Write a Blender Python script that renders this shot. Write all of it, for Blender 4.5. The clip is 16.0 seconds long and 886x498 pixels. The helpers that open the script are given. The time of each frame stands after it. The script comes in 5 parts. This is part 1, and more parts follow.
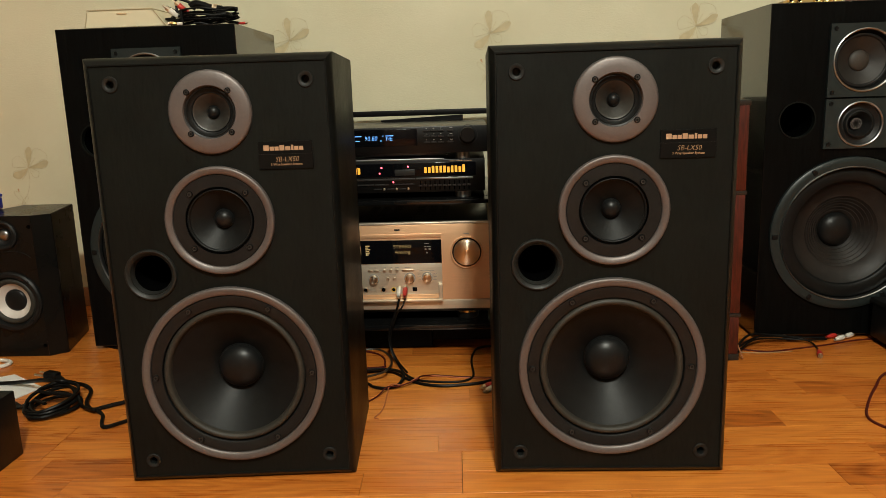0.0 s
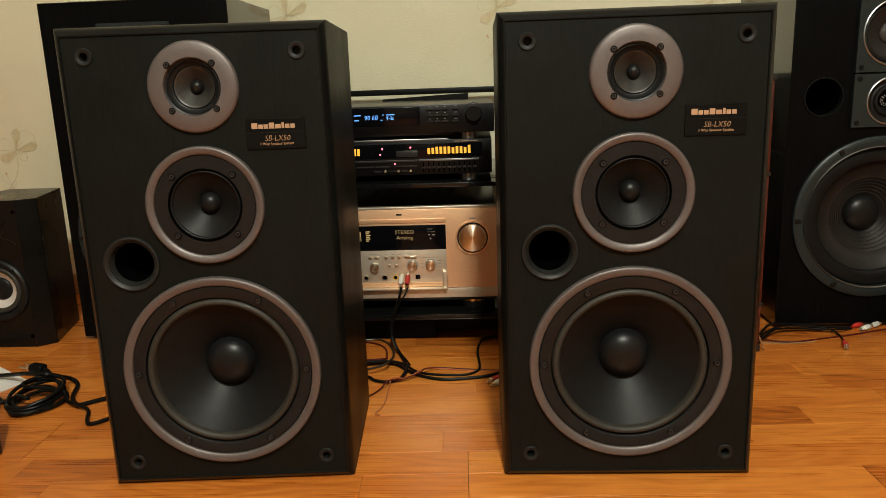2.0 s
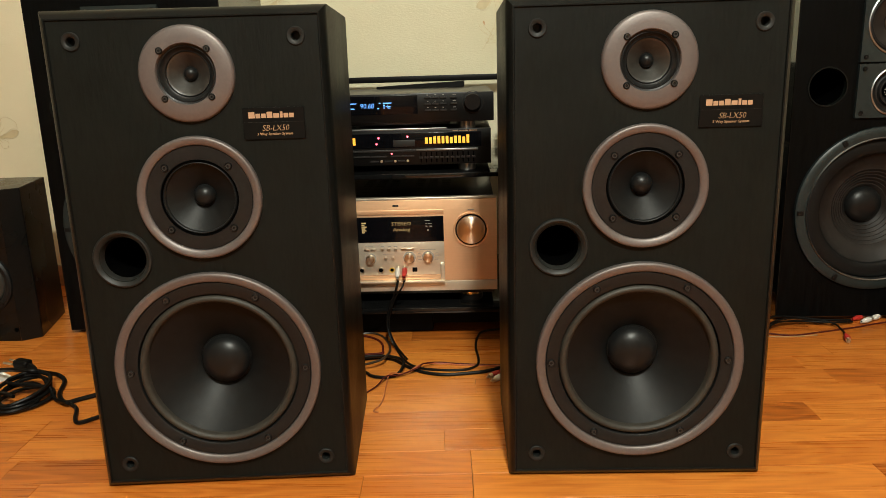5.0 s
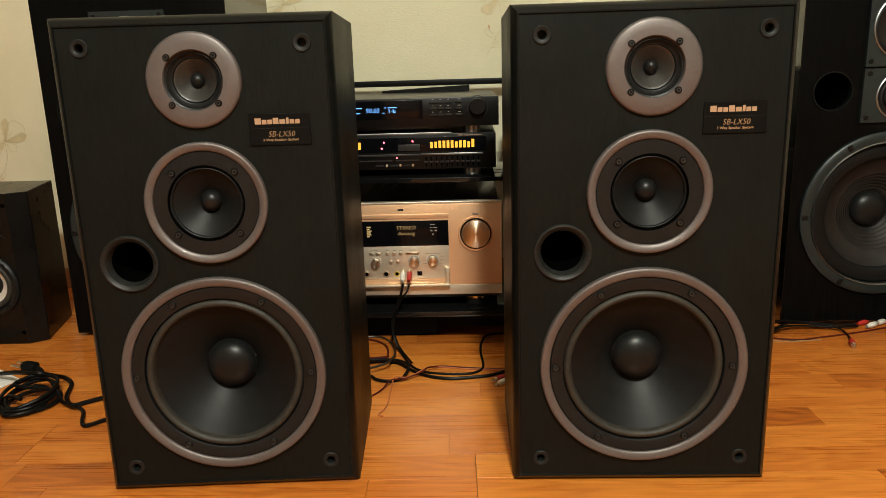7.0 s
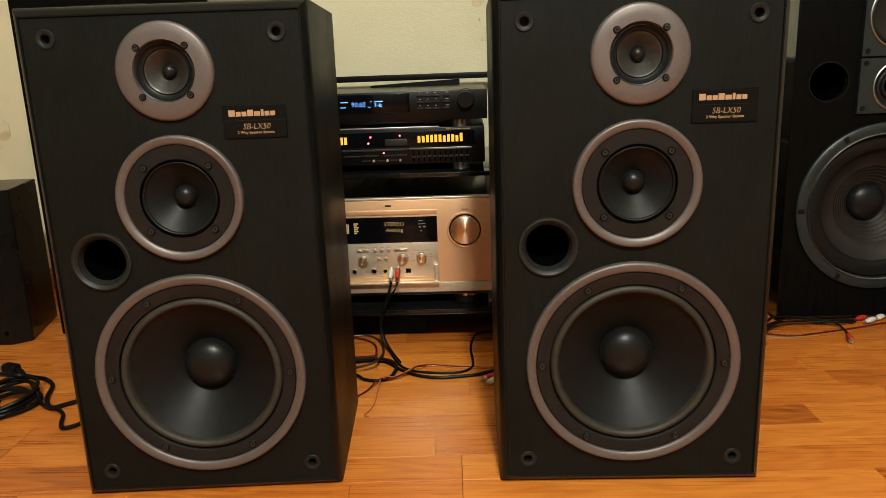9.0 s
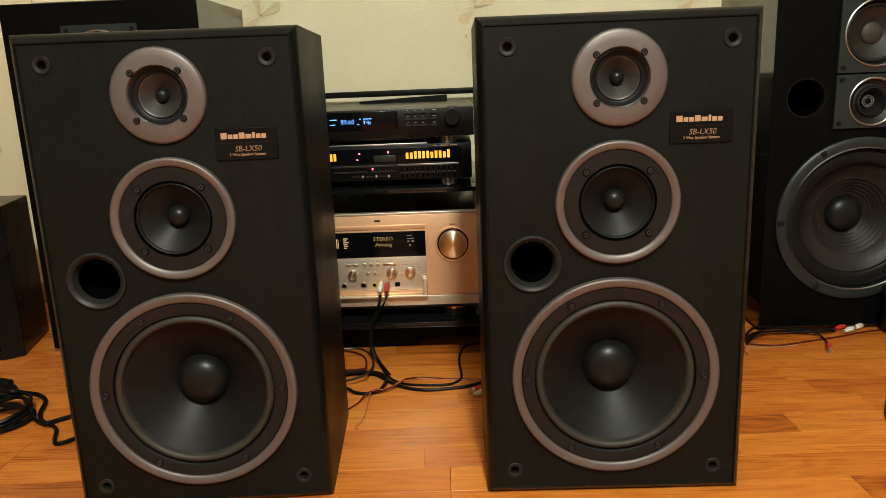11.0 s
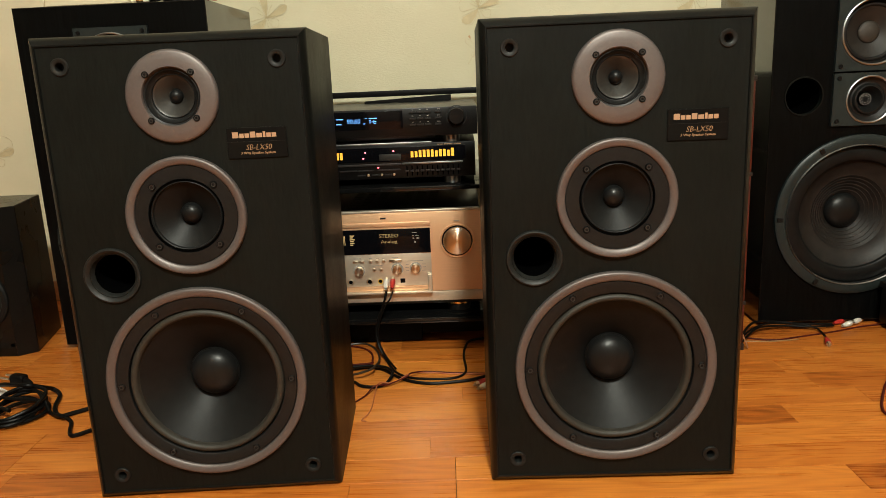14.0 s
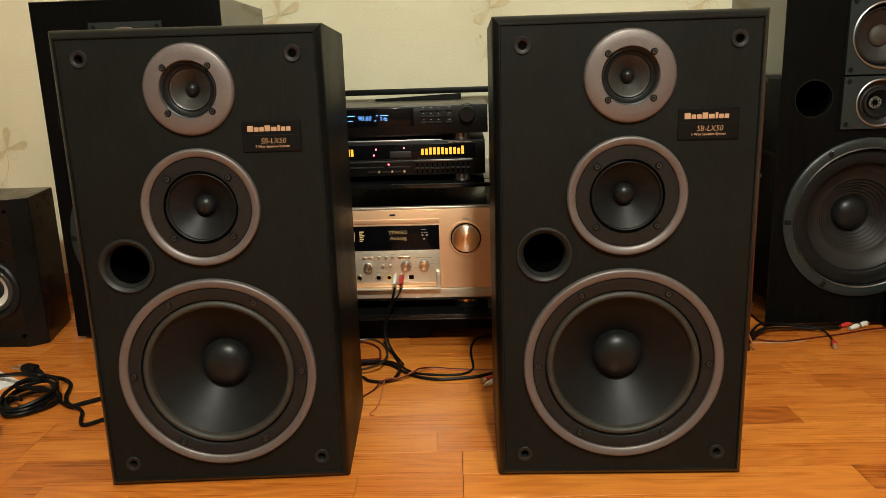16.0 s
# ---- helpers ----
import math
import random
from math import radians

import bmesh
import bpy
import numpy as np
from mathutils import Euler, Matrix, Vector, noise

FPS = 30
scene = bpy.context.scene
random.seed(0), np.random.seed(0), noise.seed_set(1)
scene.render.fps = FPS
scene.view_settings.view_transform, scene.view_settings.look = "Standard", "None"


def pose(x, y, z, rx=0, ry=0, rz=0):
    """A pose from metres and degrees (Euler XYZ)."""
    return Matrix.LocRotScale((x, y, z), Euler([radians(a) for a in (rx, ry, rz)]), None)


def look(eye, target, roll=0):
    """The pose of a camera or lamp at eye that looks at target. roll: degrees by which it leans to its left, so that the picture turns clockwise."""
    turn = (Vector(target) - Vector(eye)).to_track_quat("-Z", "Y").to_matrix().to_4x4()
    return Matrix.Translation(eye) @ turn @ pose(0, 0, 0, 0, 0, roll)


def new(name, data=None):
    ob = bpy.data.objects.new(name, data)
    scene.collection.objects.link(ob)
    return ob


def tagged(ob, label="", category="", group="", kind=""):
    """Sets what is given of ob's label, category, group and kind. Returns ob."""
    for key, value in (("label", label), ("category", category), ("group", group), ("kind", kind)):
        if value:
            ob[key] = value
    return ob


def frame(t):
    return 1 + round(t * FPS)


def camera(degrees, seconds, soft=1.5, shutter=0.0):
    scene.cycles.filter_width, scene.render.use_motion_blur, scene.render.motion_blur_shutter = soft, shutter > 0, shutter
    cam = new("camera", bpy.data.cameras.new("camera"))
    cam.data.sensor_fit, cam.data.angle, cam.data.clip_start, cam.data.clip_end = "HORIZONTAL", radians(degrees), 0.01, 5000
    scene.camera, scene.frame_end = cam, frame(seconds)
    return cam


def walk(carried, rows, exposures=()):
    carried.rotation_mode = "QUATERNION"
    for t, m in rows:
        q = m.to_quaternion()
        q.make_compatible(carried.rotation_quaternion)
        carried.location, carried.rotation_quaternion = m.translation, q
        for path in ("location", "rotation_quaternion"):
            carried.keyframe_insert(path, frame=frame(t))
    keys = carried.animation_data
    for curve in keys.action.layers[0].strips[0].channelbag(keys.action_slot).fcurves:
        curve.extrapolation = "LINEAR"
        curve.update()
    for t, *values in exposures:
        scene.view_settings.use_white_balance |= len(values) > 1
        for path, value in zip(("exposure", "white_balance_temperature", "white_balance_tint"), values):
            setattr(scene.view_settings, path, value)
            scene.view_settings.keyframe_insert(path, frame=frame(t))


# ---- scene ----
cam = camera(61.7, 16.0, soft=0.7)
PATH = [
    (0, (0.032, 0.01, 0.556), (-0.061, 1.967, 0.157), -1.8),
    (0.5, (0.03, 0.01, 0.554), (-0.065, 1.967, 0.153), -1.8),
    (1, (0.031, 0.009, 0.553), (-0.066, 1.965, 0.148), -1.9),
    (1.5, (0.034, 0.021, 0.55), (-0.07, 1.973, 0.127), -2.0),
    (2, (0.029, 0.091, 0.543), (-0.078, 2.038, 0.102), -2.0),
    (2.5, (0.034, 0.186, 0.53), (-0.07, 2.13, 0.073), -1.7),
    (3, (0.011, 0.19, 0.544), (-0.086, 2.132, 0.075), -1.2),
    (3.5, (-0.004, 0.139, 0.539), (-0.086, 2.079, 0.06), -1.2),
    (4, (-0.002, 0.127, 0.541), (-0.075, 2.067, 0.061), -1.5),
    (6.5, (0.005, 0.122, 0.55), (-0.063, 2.065, 0.082), -1.8),
    (7, (0.003, 0.122, 0.551), (-0.078, 2.064, 0.08), -1.7),
    (7.5, (0.001, 0.138, 0.546), (-0.091, 2.079, 0.073), -1.6),
    (8, (0.007, 0.148, 0.541), (-0.084, 2.088, 0.066), -1.7),
    (8.5, (0.017, 0.145, 0.541), (-0.069, 2.086, 0.067), -1.9),
    (9, (0.025, 0.15, 0.539), (-0.058, 2.091, 0.065), -2.1),
    (9.5, (0.024, 0.146, 0.546), (-0.055, 2.089, 0.076), -2.2),
    (10, (0.026, 0.141, 0.552), (-0.039, 2.085, 0.09), -2.0),
    (12.5, (0.034, 0.107, 0.558), (-0.013, 2.055, 0.107), -2.6),
    (13, (0.035, 0.103, 0.556), (-0.018, 2.051, 0.107), -2.8),
    (13.5, (0.034, 0.101, 0.555), (-0.026, 2.049, 0.106), -2.7),
    (14, (0.03, 0.098, 0.557), (-0.037, 2.044, 0.103), -2.5),
    (14.5, (0.026, 0.092, 0.55), (-0.045, 2.037, 0.091), -2.2),
    (15, (0.026, 0.09, 0.546), (-0.048, 2.035, 0.087), -2.1),
    (15.5, (0.024, 0.086, 0.55), (-0.054, 2.032, 0.096), -1.9),
    (16, (0.023, 0.087, 0.552), (-0.058, 2.033, 0.101), -1.8),
]
EXPOSURES = [(0, -0.05), (1.5, 0.0), (2.0, 0.02), (2.5, 0.21), (3.5, 0.37), (4.0, 0.39), (6.5, 0.24), (10.0, 0.22), (12.5, 0.28), (16.0, 0.25)]
walk(cam, [(t, look(eye, target, roll)) for t, eye, target, roll in PATH], EXPOSURES)

# ---- light ----
world = bpy.data.worlds.new("room_dark")
scene.world = world
world.use_nodes = True
world.node_tree.nodes["Background"].inputs[0].default_value = (0.02, 0.018, 0.015, 1)
world.node_tree.nodes["Background"].inputs[1].default_value = 0.3

LAMP_X, LAMP_Y, LAMP_Z = 0.22, -0.75, 2.28
bulb = bpy.data.lights.new("ceiling_bulb", "POINT")
bulb.energy, bulb.color, bulb.shadow_soft_size = 223, (0.98, 0.995, 0.865), 0.09
bulb_ob = new("ceiling_bulb", bulb)
bulb_ob.location = (LAMP_X, LAMP_Y, LAMP_Z - 0.16)


# ---- materials ----
def material(name, colour, rough=0.5, metal=0.0, grain=(0, (1, 1, 1)), vary=0.0, bump=0.0, coat=0.0, ior=1.5, wear=0.0, spec=0.5):
    """Principled surface: fine stretched grain, broad stain variation, relief."""
    m = bpy.data.materials.new(name)
    m.use_nodes = True
    n, l = m.node_tree.nodes, m.node_tree.links
    b = n["Principled BSDF"]
    b.inputs["Roughness"].default_value = rough
    b.inputs["Metallic"].default_value = metal
    b.inputs["IOR"].default_value = ior
    b.inputs["Coat Weight"].default_value = coat
    b.inputs["Specular IOR Level"].default_value = spec
    b.inputs["Base Color"].default_value = (*colour, 1)
    scale, stretch = grain
    if scale:
        tc, mp, nz, big = n.new("ShaderNodeTexCoord"), n.new("ShaderNodeMapping"), n.new("ShaderNodeTexNoise"), n.new("ShaderNodeTexNoise")
        mp.inputs["Scale"].default_value = stretch
        nz.inputs["Scale"].default_value, nz.inputs["Detail"].default_value = scale, 6
        big.inputs["Scale"].default_value, big.inputs["Detail"].default_value = 7, 3
        l.new(tc.outputs["Object"], mp.inputs["Vector"])
        l.new(mp.outputs[0], nz.inputs["Vector"])
        l.new(tc.outputs["Object"], big.inputs["Vector"])
        mixf = n.new("ShaderNodeMath")
        mixf.operation = "MULTIPLY_ADD"
        mixf.inputs[1].default_value = 0.4
        l.new(big.outputs["Fac"], mixf.inputs[0])
        l.new(nz.outputs["Fac"], mixf.inputs[2])
        ramp = n.new("ShaderNodeValToRGB")
        ramp.color_ramp.elements[0].position, ramp.color_ramp.elements[1].position = 0.45, 0.95
        ramp.color_ramp.elements[0].color = (*[c * (1 - vary) for c in colour], 1)
        ramp.color_ramp.elements[1].color = (*[min(1, c * (1 + vary)) for c in colour], 1)
        l.new(mixf.outputs[0], ramp.inputs[0])
        l.new(ramp.outputs[0], b.inputs["Base Color"])
        if wear:
            r2 = n.new("ShaderNodeMapRange")
            r2.inputs[1].default_value, r2.inputs[2].default_value = 0.3, 0.7
            r2.inputs[3].default_value, r2.inputs[4].default_value = rough - wear, rough + wear
            l.new(big.outputs["Fac"], r2.inputs[0])
            l.new(r2.outputs[0], b.inputs["Roughness"])
        if bump:
            bp = n.new("ShaderNodeBump")
            bp.inputs["Strength"].default_value, bp.inputs["Distance"].default_value = bump, 0.001
            l.new(nz.outputs["Fac"], bp.inputs["Height"])
            l.new(bp.outputs[0], b.inputs["Normal"])
    return m


def glow(name, colour, strength):
    m = bpy.data.materials.new(name)
    m.use_nodes = True
    b = m.node_tree.nodes["Principled BSDF"]
    b.inputs["Base Color"].default_value = (0.02, 0.02, 0.02, 1)
    b.inputs["Emission Color"].default_value = (*colour, 1)
    b.inputs["Emission Strength"].default_value = strength
    return m


def wood_floor(name, island, tone=0.0):
    """Honey laminate: every strip has its own tone, grain and figure; tone sets heartwood, middle boards and rack shade
    (-) or painted gap light (+).
    """
    m = bpy.data.materials.new(name)
    m.use_nodes = True
    n, l = m.node_tree.nodes, m.node_tree.links
    b = n["Principled BSDF"]
    b.inputs["Roughness"].default_value = 0.3
    rnd = n.new("ShaderNodeNewGeometry").outputs["Random Per Island"] if island else n.new("ShaderNodeObjectInfo").outputs["Random"]
    geo = n.new("ShaderNodeNewGeometry").outputs["Position"]
    shift = n.new("ShaderNodeVectorMath")
    shift.operation = "SCALE"
    shift.inputs[0].default_value = (37.0, 19.0, 53.0)
    l.new(rnd, shift.inputs["Scale"])
    add = n.new("ShaderNodeVectorMath")
    l.new(geo, add.inputs[0])
    l.new(shift.outputs[0], add.inputs[1])

    def noisy(stretch, scale, detail, dist=0.0):
        mp, nz = n.new("ShaderNodeMapping"), n.new("ShaderNodeTexNoise")
        mp.inputs["Scale"].default_value = stretch
        nz.inputs["Scale"].default_value, nz.inputs["Detail"].default_value, nz.inputs["Distortion"].default_value = scale, detail, dist
        l.new(add.outputs[0], mp.inputs["Vector"])
        l.new(mp.outputs[0], nz.inputs["Vector"])
        return nz.outputs["Fac"]

    # cathedral figure: contour lines of a slow stretched field
    field = noisy((1.0, 5.0, 1.0), 2.2, 2, 0.4)
    mul = n.new("ShaderNodeMath")
    mul.operation = "MULTIPLY"
    mul.inputs[1].default_value = 75
    l.new(field, mul.inputs[0])
    sine = n.new("ShaderNodeMath")
    sine.operation = "SINE"
    l.new(mul.outputs[0], sine.inputs[0])
    fine = noisy((1.6, 58.0, 1.0), 5.0, 7, 0.1)
    blot = noisy((2.0, 8.0, 1.0), 2.5, 3)

    def lin(a, k, c):
        x = n.new("ShaderNodeMath")
        x.operation = "MULTIPLY_ADD"
        l.new(a, x.inputs[0])
        x.inputs[1].default_value = k
        if isinstance(c, float):
            x.inputs[2].default_value = c
        else:
            l.new(c, x.inputs[2])
        return x.outputs[0]

    def sharpen(a, low, high):
        x = n.new("ShaderNodeMapRange")
        x.inputs[1].default_value, x.inputs[2].default_value = low, high
        l.new(a, x.inputs[0])
        return x.outputs[0]

    streak = sharpen(noisy((1.3, 34.0, 1.0), 3.6, 5, 0.5), 0.32, 0.68)
    pores = sharpen(fine, 0.34, 0.62)
    fleck = sharpen(noisy((7.0, 26.0, 1.0), 4.0, 3, 0.3), 0.68, 0.80)
    total = lin(rnd, 0.36, lin(sine.outputs[0], 0.095, lin(pores, 0.19, lin(streak, 0.17, lin(fleck, -0.16, lin(blot, 0.28, 0.04 + tone))))))
    ramp = n.new("ShaderNodeValToRGB")
    e = ramp.color_ramp.elements
    e[0].position, e[0].color = 0.12, (0.235, 0.053, 0.0066, 1)
    e[1].position, e[1].color = 0.95, (0.69, 0.244, 0.038, 1)
    mid = e.new(0.45)
    mid.color = (0.48, 0.130, 0.0165, 1)
    l.new(total, ramp.inputs[0])
    l.new(ramp.outputs[0], b.inputs["Base Color"])
    rr = lin(pores, 0.07, lin(blot, 0.14, 0.19))
    l.new(rr, b.inputs["Roughness"])
    bp = n.new("ShaderNodeBump")
    bp.inputs["Strength"].default_value, bp.inputs["Distance"].default_value = 0.10, 0.0006
    l.new(fine, bp.inputs["Height"])
    l.new(bp.outputs[0], b.inputs["Normal"])
    return m


def wallpaper():
    m = material("embossed_cream_wallpaper", (0.66, 0.575, 0.40), 0.62)
    n, l = m.node_tree.nodes, m.node_tree.links
    b = n["Principled BSDF"]
    tc = n.new("ShaderNodeTexCoord")
    fine, broad = n.new("ShaderNodeTexNoise"), n.new("ShaderNodeTexNoise")
    mp = n.new("ShaderNodeMapping")
    mp.inputs["Scale"].default_value = (0.55, 1, 1.6)
    fine.inputs["Scale"].default_value, fine.inputs["Detail"].default_value = 260, 4
    broad.inputs["Scale"].default_value, broad.inputs["Detail"].default_value = 3.2, 4
    l.new(tc.outputs["Object"], mp.inputs["Vector"])
    l.new(mp.outputs[0], fine.inputs["Vector"])
    l.new(tc.outputs["Object"], broad.inputs["Vector"])
    ramp = n.new("ShaderNodeValToRGB")
    ramp.color_ramp.elements[0].position, ramp.color_ramp.elements[0].color = 0.3, (0.600, 0.560, 0.385, 1)
    ramp.color_ramp.elements[1].position, ramp.color_ramp.elements[1].color = 0.7, (0.690, 0.645, 0.465, 1)
    l.new(broad.outputs["Fac"], ramp.inputs[0])
    l.new(ramp.outputs[0], b.inputs["Base Color"])
    bp = n.new("ShaderNodeBump")
    bp.inputs["Strength"].default_value, bp.inputs["Distance"].default_value = 0.42, 0.0012
    l.new(fine.outputs["Fac"], bp.inputs["Height"])
    l.new(bp.outputs[0], b.inputs["Normal"])
    return m


VINYL = material("black_woodgrain_vinyl", (0.0046, 0.0055, 0.0048), 0.42, grain=(70, (4, 4, 0.3)), vary=0.6, bump=0.7, wear=0.08, spec=0.07)
EDGING = material("black_satin_edging", (0.0046, 0.0054, 0.0049), 0.34, grain=(60, (3, 3, 3)), vary=0.3, bump=0.15, wear=0.06, spec=0.19)
BAFFLE = material("black_baffle_vinyl", (0.0043, 0.0055, 0.0046), 0.5, grain=(90, (3, 3, 0.5)), vary=0.34, bump=0.35, wear=0.05, spec=0.14)
ASH = material("black_ash_veneer", (0.003, 0.003, 0.003), 0.13, grain=(26, (7, 7, 0.5)), vary=0.5, bump=0.05, coat=0.55, wear=0.04)
ASHFRONT = material("black_ash_front", (0.0015, 0.0018, 0.0018), 0.45, grain=(30, (7, 7, 0.5)), vary=0.8, bump=0.35, spec=0.07)
ROSE = material("rose_grey_satin_metal", (0.126, 0.109, 0.104), 0.46, metal=0.5, grain=(300, (1, 1, 1)), vary=0.06, bump=0.03)
FLANGE = material("black_plastic_flange", (0.0085, 0.0088, 0.0087), 0.42, grain=(180, (1, 1, 1)), vary=0.25, bump=0.14, spec=0.22)
RUBBER = material("brown_black_rubber", (0.026, 0.0235, 0.0185), 0.55, grain=(90, (1, 1, 1)), vary=0.2, bump=0.1, spec=0.35)
CONE = material("black_cone", (0.0060, 0.0064, 0.0063), 0.45, grain=(70, (1, 1, 1)), vary=0.25, bump=0.12, spec=0.16)
CAP = material("dust_cap_black", (0.0075, 0.0080, 0.0080), 0.35, grain=(90, (1, 1, 1)), vary=0.15, bump=0.04, spec=0.22)
TWCONE = material("grey_paper_cone", (0.024, 0.0225, 0.0195), 0.40, grain=(90, (1, 1, 1)), vary=0.25, bump=0.1)
PORT = material("black_moulded_plastic", (0.0125, 0.0132, 0.0122), 0.48, grain=(140, (1, 1, 1)), vary=0.15, bump=0.06, spec=0.28)
# near-black: the shade inside ports, cavities and holes is put into the colour
VOID = material("shade_black", (0.0012, 0.0012, 0.0012), 0.9, spec=0.0)
SCREW = material("black_screw", (0.005, 0.005, 0.005), 0.4, spec=0.2)
STEEL = material("screw_socket_steel", (0.035, 0.033, 0.03), 0.45, metal=0.3)
BADGE = material("black_badge", (0.0035, 0.0038, 0.0036), 0.4, spec=0.12)
GOLD = material("gold_print", (0.46, 0.28, 0.145), 0.5)
GOLDMARK = material("gold_mark", (0.41, 0.25, 0.145), 0.5)
GREYPLATE = material("charcoal_moulded_plate", (0.015, 0.0215, 0.0215), 0.38, grain=(120, (1, 1, 1)), vary=0.15, bump=0.05, spec=0.3)
CHROME = material("bright_trim", (0.33, 0.34, 0.34), 0.34, metal=1.0)
SOCKET = material("grey_rubber_socket", (0.0085, 0.0092, 0.0085), 0.5, grain=(200, (1, 1, 1)), vary=0.15, spec=0.25)
PAPERCONE = material("brown_grey_paper_cone", (0.0125, 0.0110, 0.0098), 0.5, grain=(28, (1, 1, 1)), vary=0.5, bump=0.25, spec=0.3)
MIDCAP = material("tan_paper_cap", (0.027, 0.022, 0.0165), 0.6, grain=(60, (1, 1, 1)), vary=0.2, bump=0.2)
MIDCONE = material("tan_grey_paper_cone", (0.0105, 0.0090, 0.0072), 0.6, grain=(60, (1, 1, 1)), vary=0.3, bump=0.2)
WHITECONE = material("silver_white_cone", (0.62, 0.57, 0.52), 0.45, grain=(80, (1, 1, 1)), vary=0.06)
GLOSSBOX = material("black_satin_cabinet", (0.0040, 0.0042, 0.0038), 0.28, grain=(120, (1, 1, 1)), vary=0.25, bump=0.12, wear=0.05, spec=0.26)
BLACKBOX = material("black_textured_cabinet", (0.006, 0.0063, 0.006), 0.42, grain=(120, (1, 1, 1)), vary=0.25, bump=0.25, wear=0.05, spec=0.3)
REDWOOD = material("red_mahogany_veneer", (0.060, 0.0085, 0.0045), 0.42, grain=(60, (5, 5, 0.5)), vary=0.8, bump=0.2)
CHAMPAGNE = material("champagne_brushed_aluminium", (0.84, 0.51, 0.295), 0.36, metal=0.55, grain=(40, (0.4, 1, 30)), vary=0.06, bump=0.06)
SILVER = material("pale_silver_aluminium", (0.74, 0.65, 0.52), 0.34, metal=0.7, grain=(40, (0.4, 1, 30)), vary=0.05, bump=0.05)
KNOB = material("turned_aluminium", (0.80, 0.69, 0.55), 0.30, metal=1.0)
tan = KNOB.node_tree.nodes.new("ShaderNodeTangent")
tan.direction_type, tan.axis = "RADIAL", "Y"
KNOB.node_tree.nodes["Principled BSDF"].inputs["Anisotropic"].default_value = 0.9
KNOB.node_tree.nodes["Principled BSDF"].inputs["Anisotropic Rotation"].default_value = 0.25
KNOB.node_tree.links.new(tan.outputs[0], KNOB.node_tree.nodes["Principled BSDF"].inputs["Tangent"])
DARKMETAL = material("black_painted_steel", (0.016, 0.0155, 0.015), 0.3, grain=(160, (1, 1, 1)), vary=0.15, bump=0.08)
HIFI = material("black_hifi_panel", (0.0035, 0.0033, 0.0032), 0.34, grain=(60, (0.3, 1, 12)), vary=0.15, bump=0.05, spec=0.25)
BUTTON = material("dark_grey_button", (0.020, 0.019, 0.018), 0.4, spec=0.3)
DISPLAY = material("dark_display_glass", (0.003, 0.003, 0.004), 0.10, spec=0.18)
GLASS = material("black_glass_shelf", (0.006, 0.006, 0.006), 0.07)
VENT = material("greenish_vent_mesh", (0.055, 0.058, 0.042), 0.45, grain=(500, (1, 1, 1)), vary=0.4)
GREYPRINT = material("grey_print", (0.30, 0.28, 0.25), 0.5)
BLUEGLOW = glow("blue_display_segments", (0.14, 0.42, 1.0), 1.7)
AMBERGLOW = glow("amber_display_segments", (1.0, 0.42, 0.03), 1.25)
YELLOWGLOW = glow("yellow_display_segments", (1.0, 0.66, 0.24), 0.42)
REDGLOW = glow("red_indicator", (1.0, 0.10, 0.14), 5.0)
CABLE = material("black_cable_rubber", (0.0034, 0.0032, 0.0030), 0.42, spec=0.13)
REDCABLE = material("dark_red_cable", (0.070, 0.007, 0.005), 0.55, spec=0.2)
COPPER = material("clear_copper_cable", (0.42, 0.12, 0.045), 0.5, metal=0.1)
REDPLUG = material("red_plug", (0.48, 0.030, 0.022), 0.4)
WHITEPLUG = material("white_plug", (0.72, 0.68, 0.60), 0.4)
YELLOWPLUG = material("yellow_socket", (0.65, 0.42, 0.05), 0.4)
GOLDMETAL = material("gold_plated", (0.80, 0.56, 0.22), 0.25, metal=1.0)
PAPER = material("white_paper", (0.74, 0.73, 0.70), 0.7)
BLUE = material("blue_plastic", (0.012, 0.03, 0.42), 0.4)
CREAM = material("cream_plastic_box", (0.64, 0.575, 0.40), 0.35)
CREAMEDGE = material("tan_plastic_rim", (0.50, 0.41, 0.25), 0.4)
PETAL = material("beige_petal_print", (0.53, 0.445, 0.26), 0.5, grain=(60, (1, 1, 1)), vary=0.1)
OUTLINE = material("gold_brown_outline", (0.52, 0.43, 0.25), 0.4)
PINKLINE = material("rusty_outline", (0.50, 0.31, 0.16), 0.5)
WALLPAPER = wallpaper()
# unseen surfaces: brown and dulled white chosen to cut reflections and fill
DIMWALL = material("unseen_dim_wall", (0.20, 0.15, 0.10), 0.7, grain=(120, (1, 1, 1)), vary=0.05, bump=0.2)
CEILING = material("unseen_offwhite", (0.52, 0.51, 0.47), 0.8, grain=(60, (1, 1, 1)), vary=0.03)
FLOORWOOD = wood_floor("honey_laminate", False)
FLOORDARK = wood_floor("honey_laminate_heartwood", False, -0.15)
# middle board tone, also used to paint the rack's shade on the floor
FLOORMIDSHADE = wood_floor("honey_laminate_middle", False, -0.06)
# lighter tone: the light between the loudspeakers is painted into the wood
FLOORLIT = wood_floor("honey_laminate_sapwood", False, 0.17)
FLOORREST = wood_floor("honey_laminate_far", True)
SKIRT = material("brown_skirting", (0.30, 0.15, 0.06), 0.4, grain=(30, (0.5, 5, 8)), vary=0.2)
OPAL = glow("opal_lamp_glass", (1.0, 0.82, 0.6), 4.0)


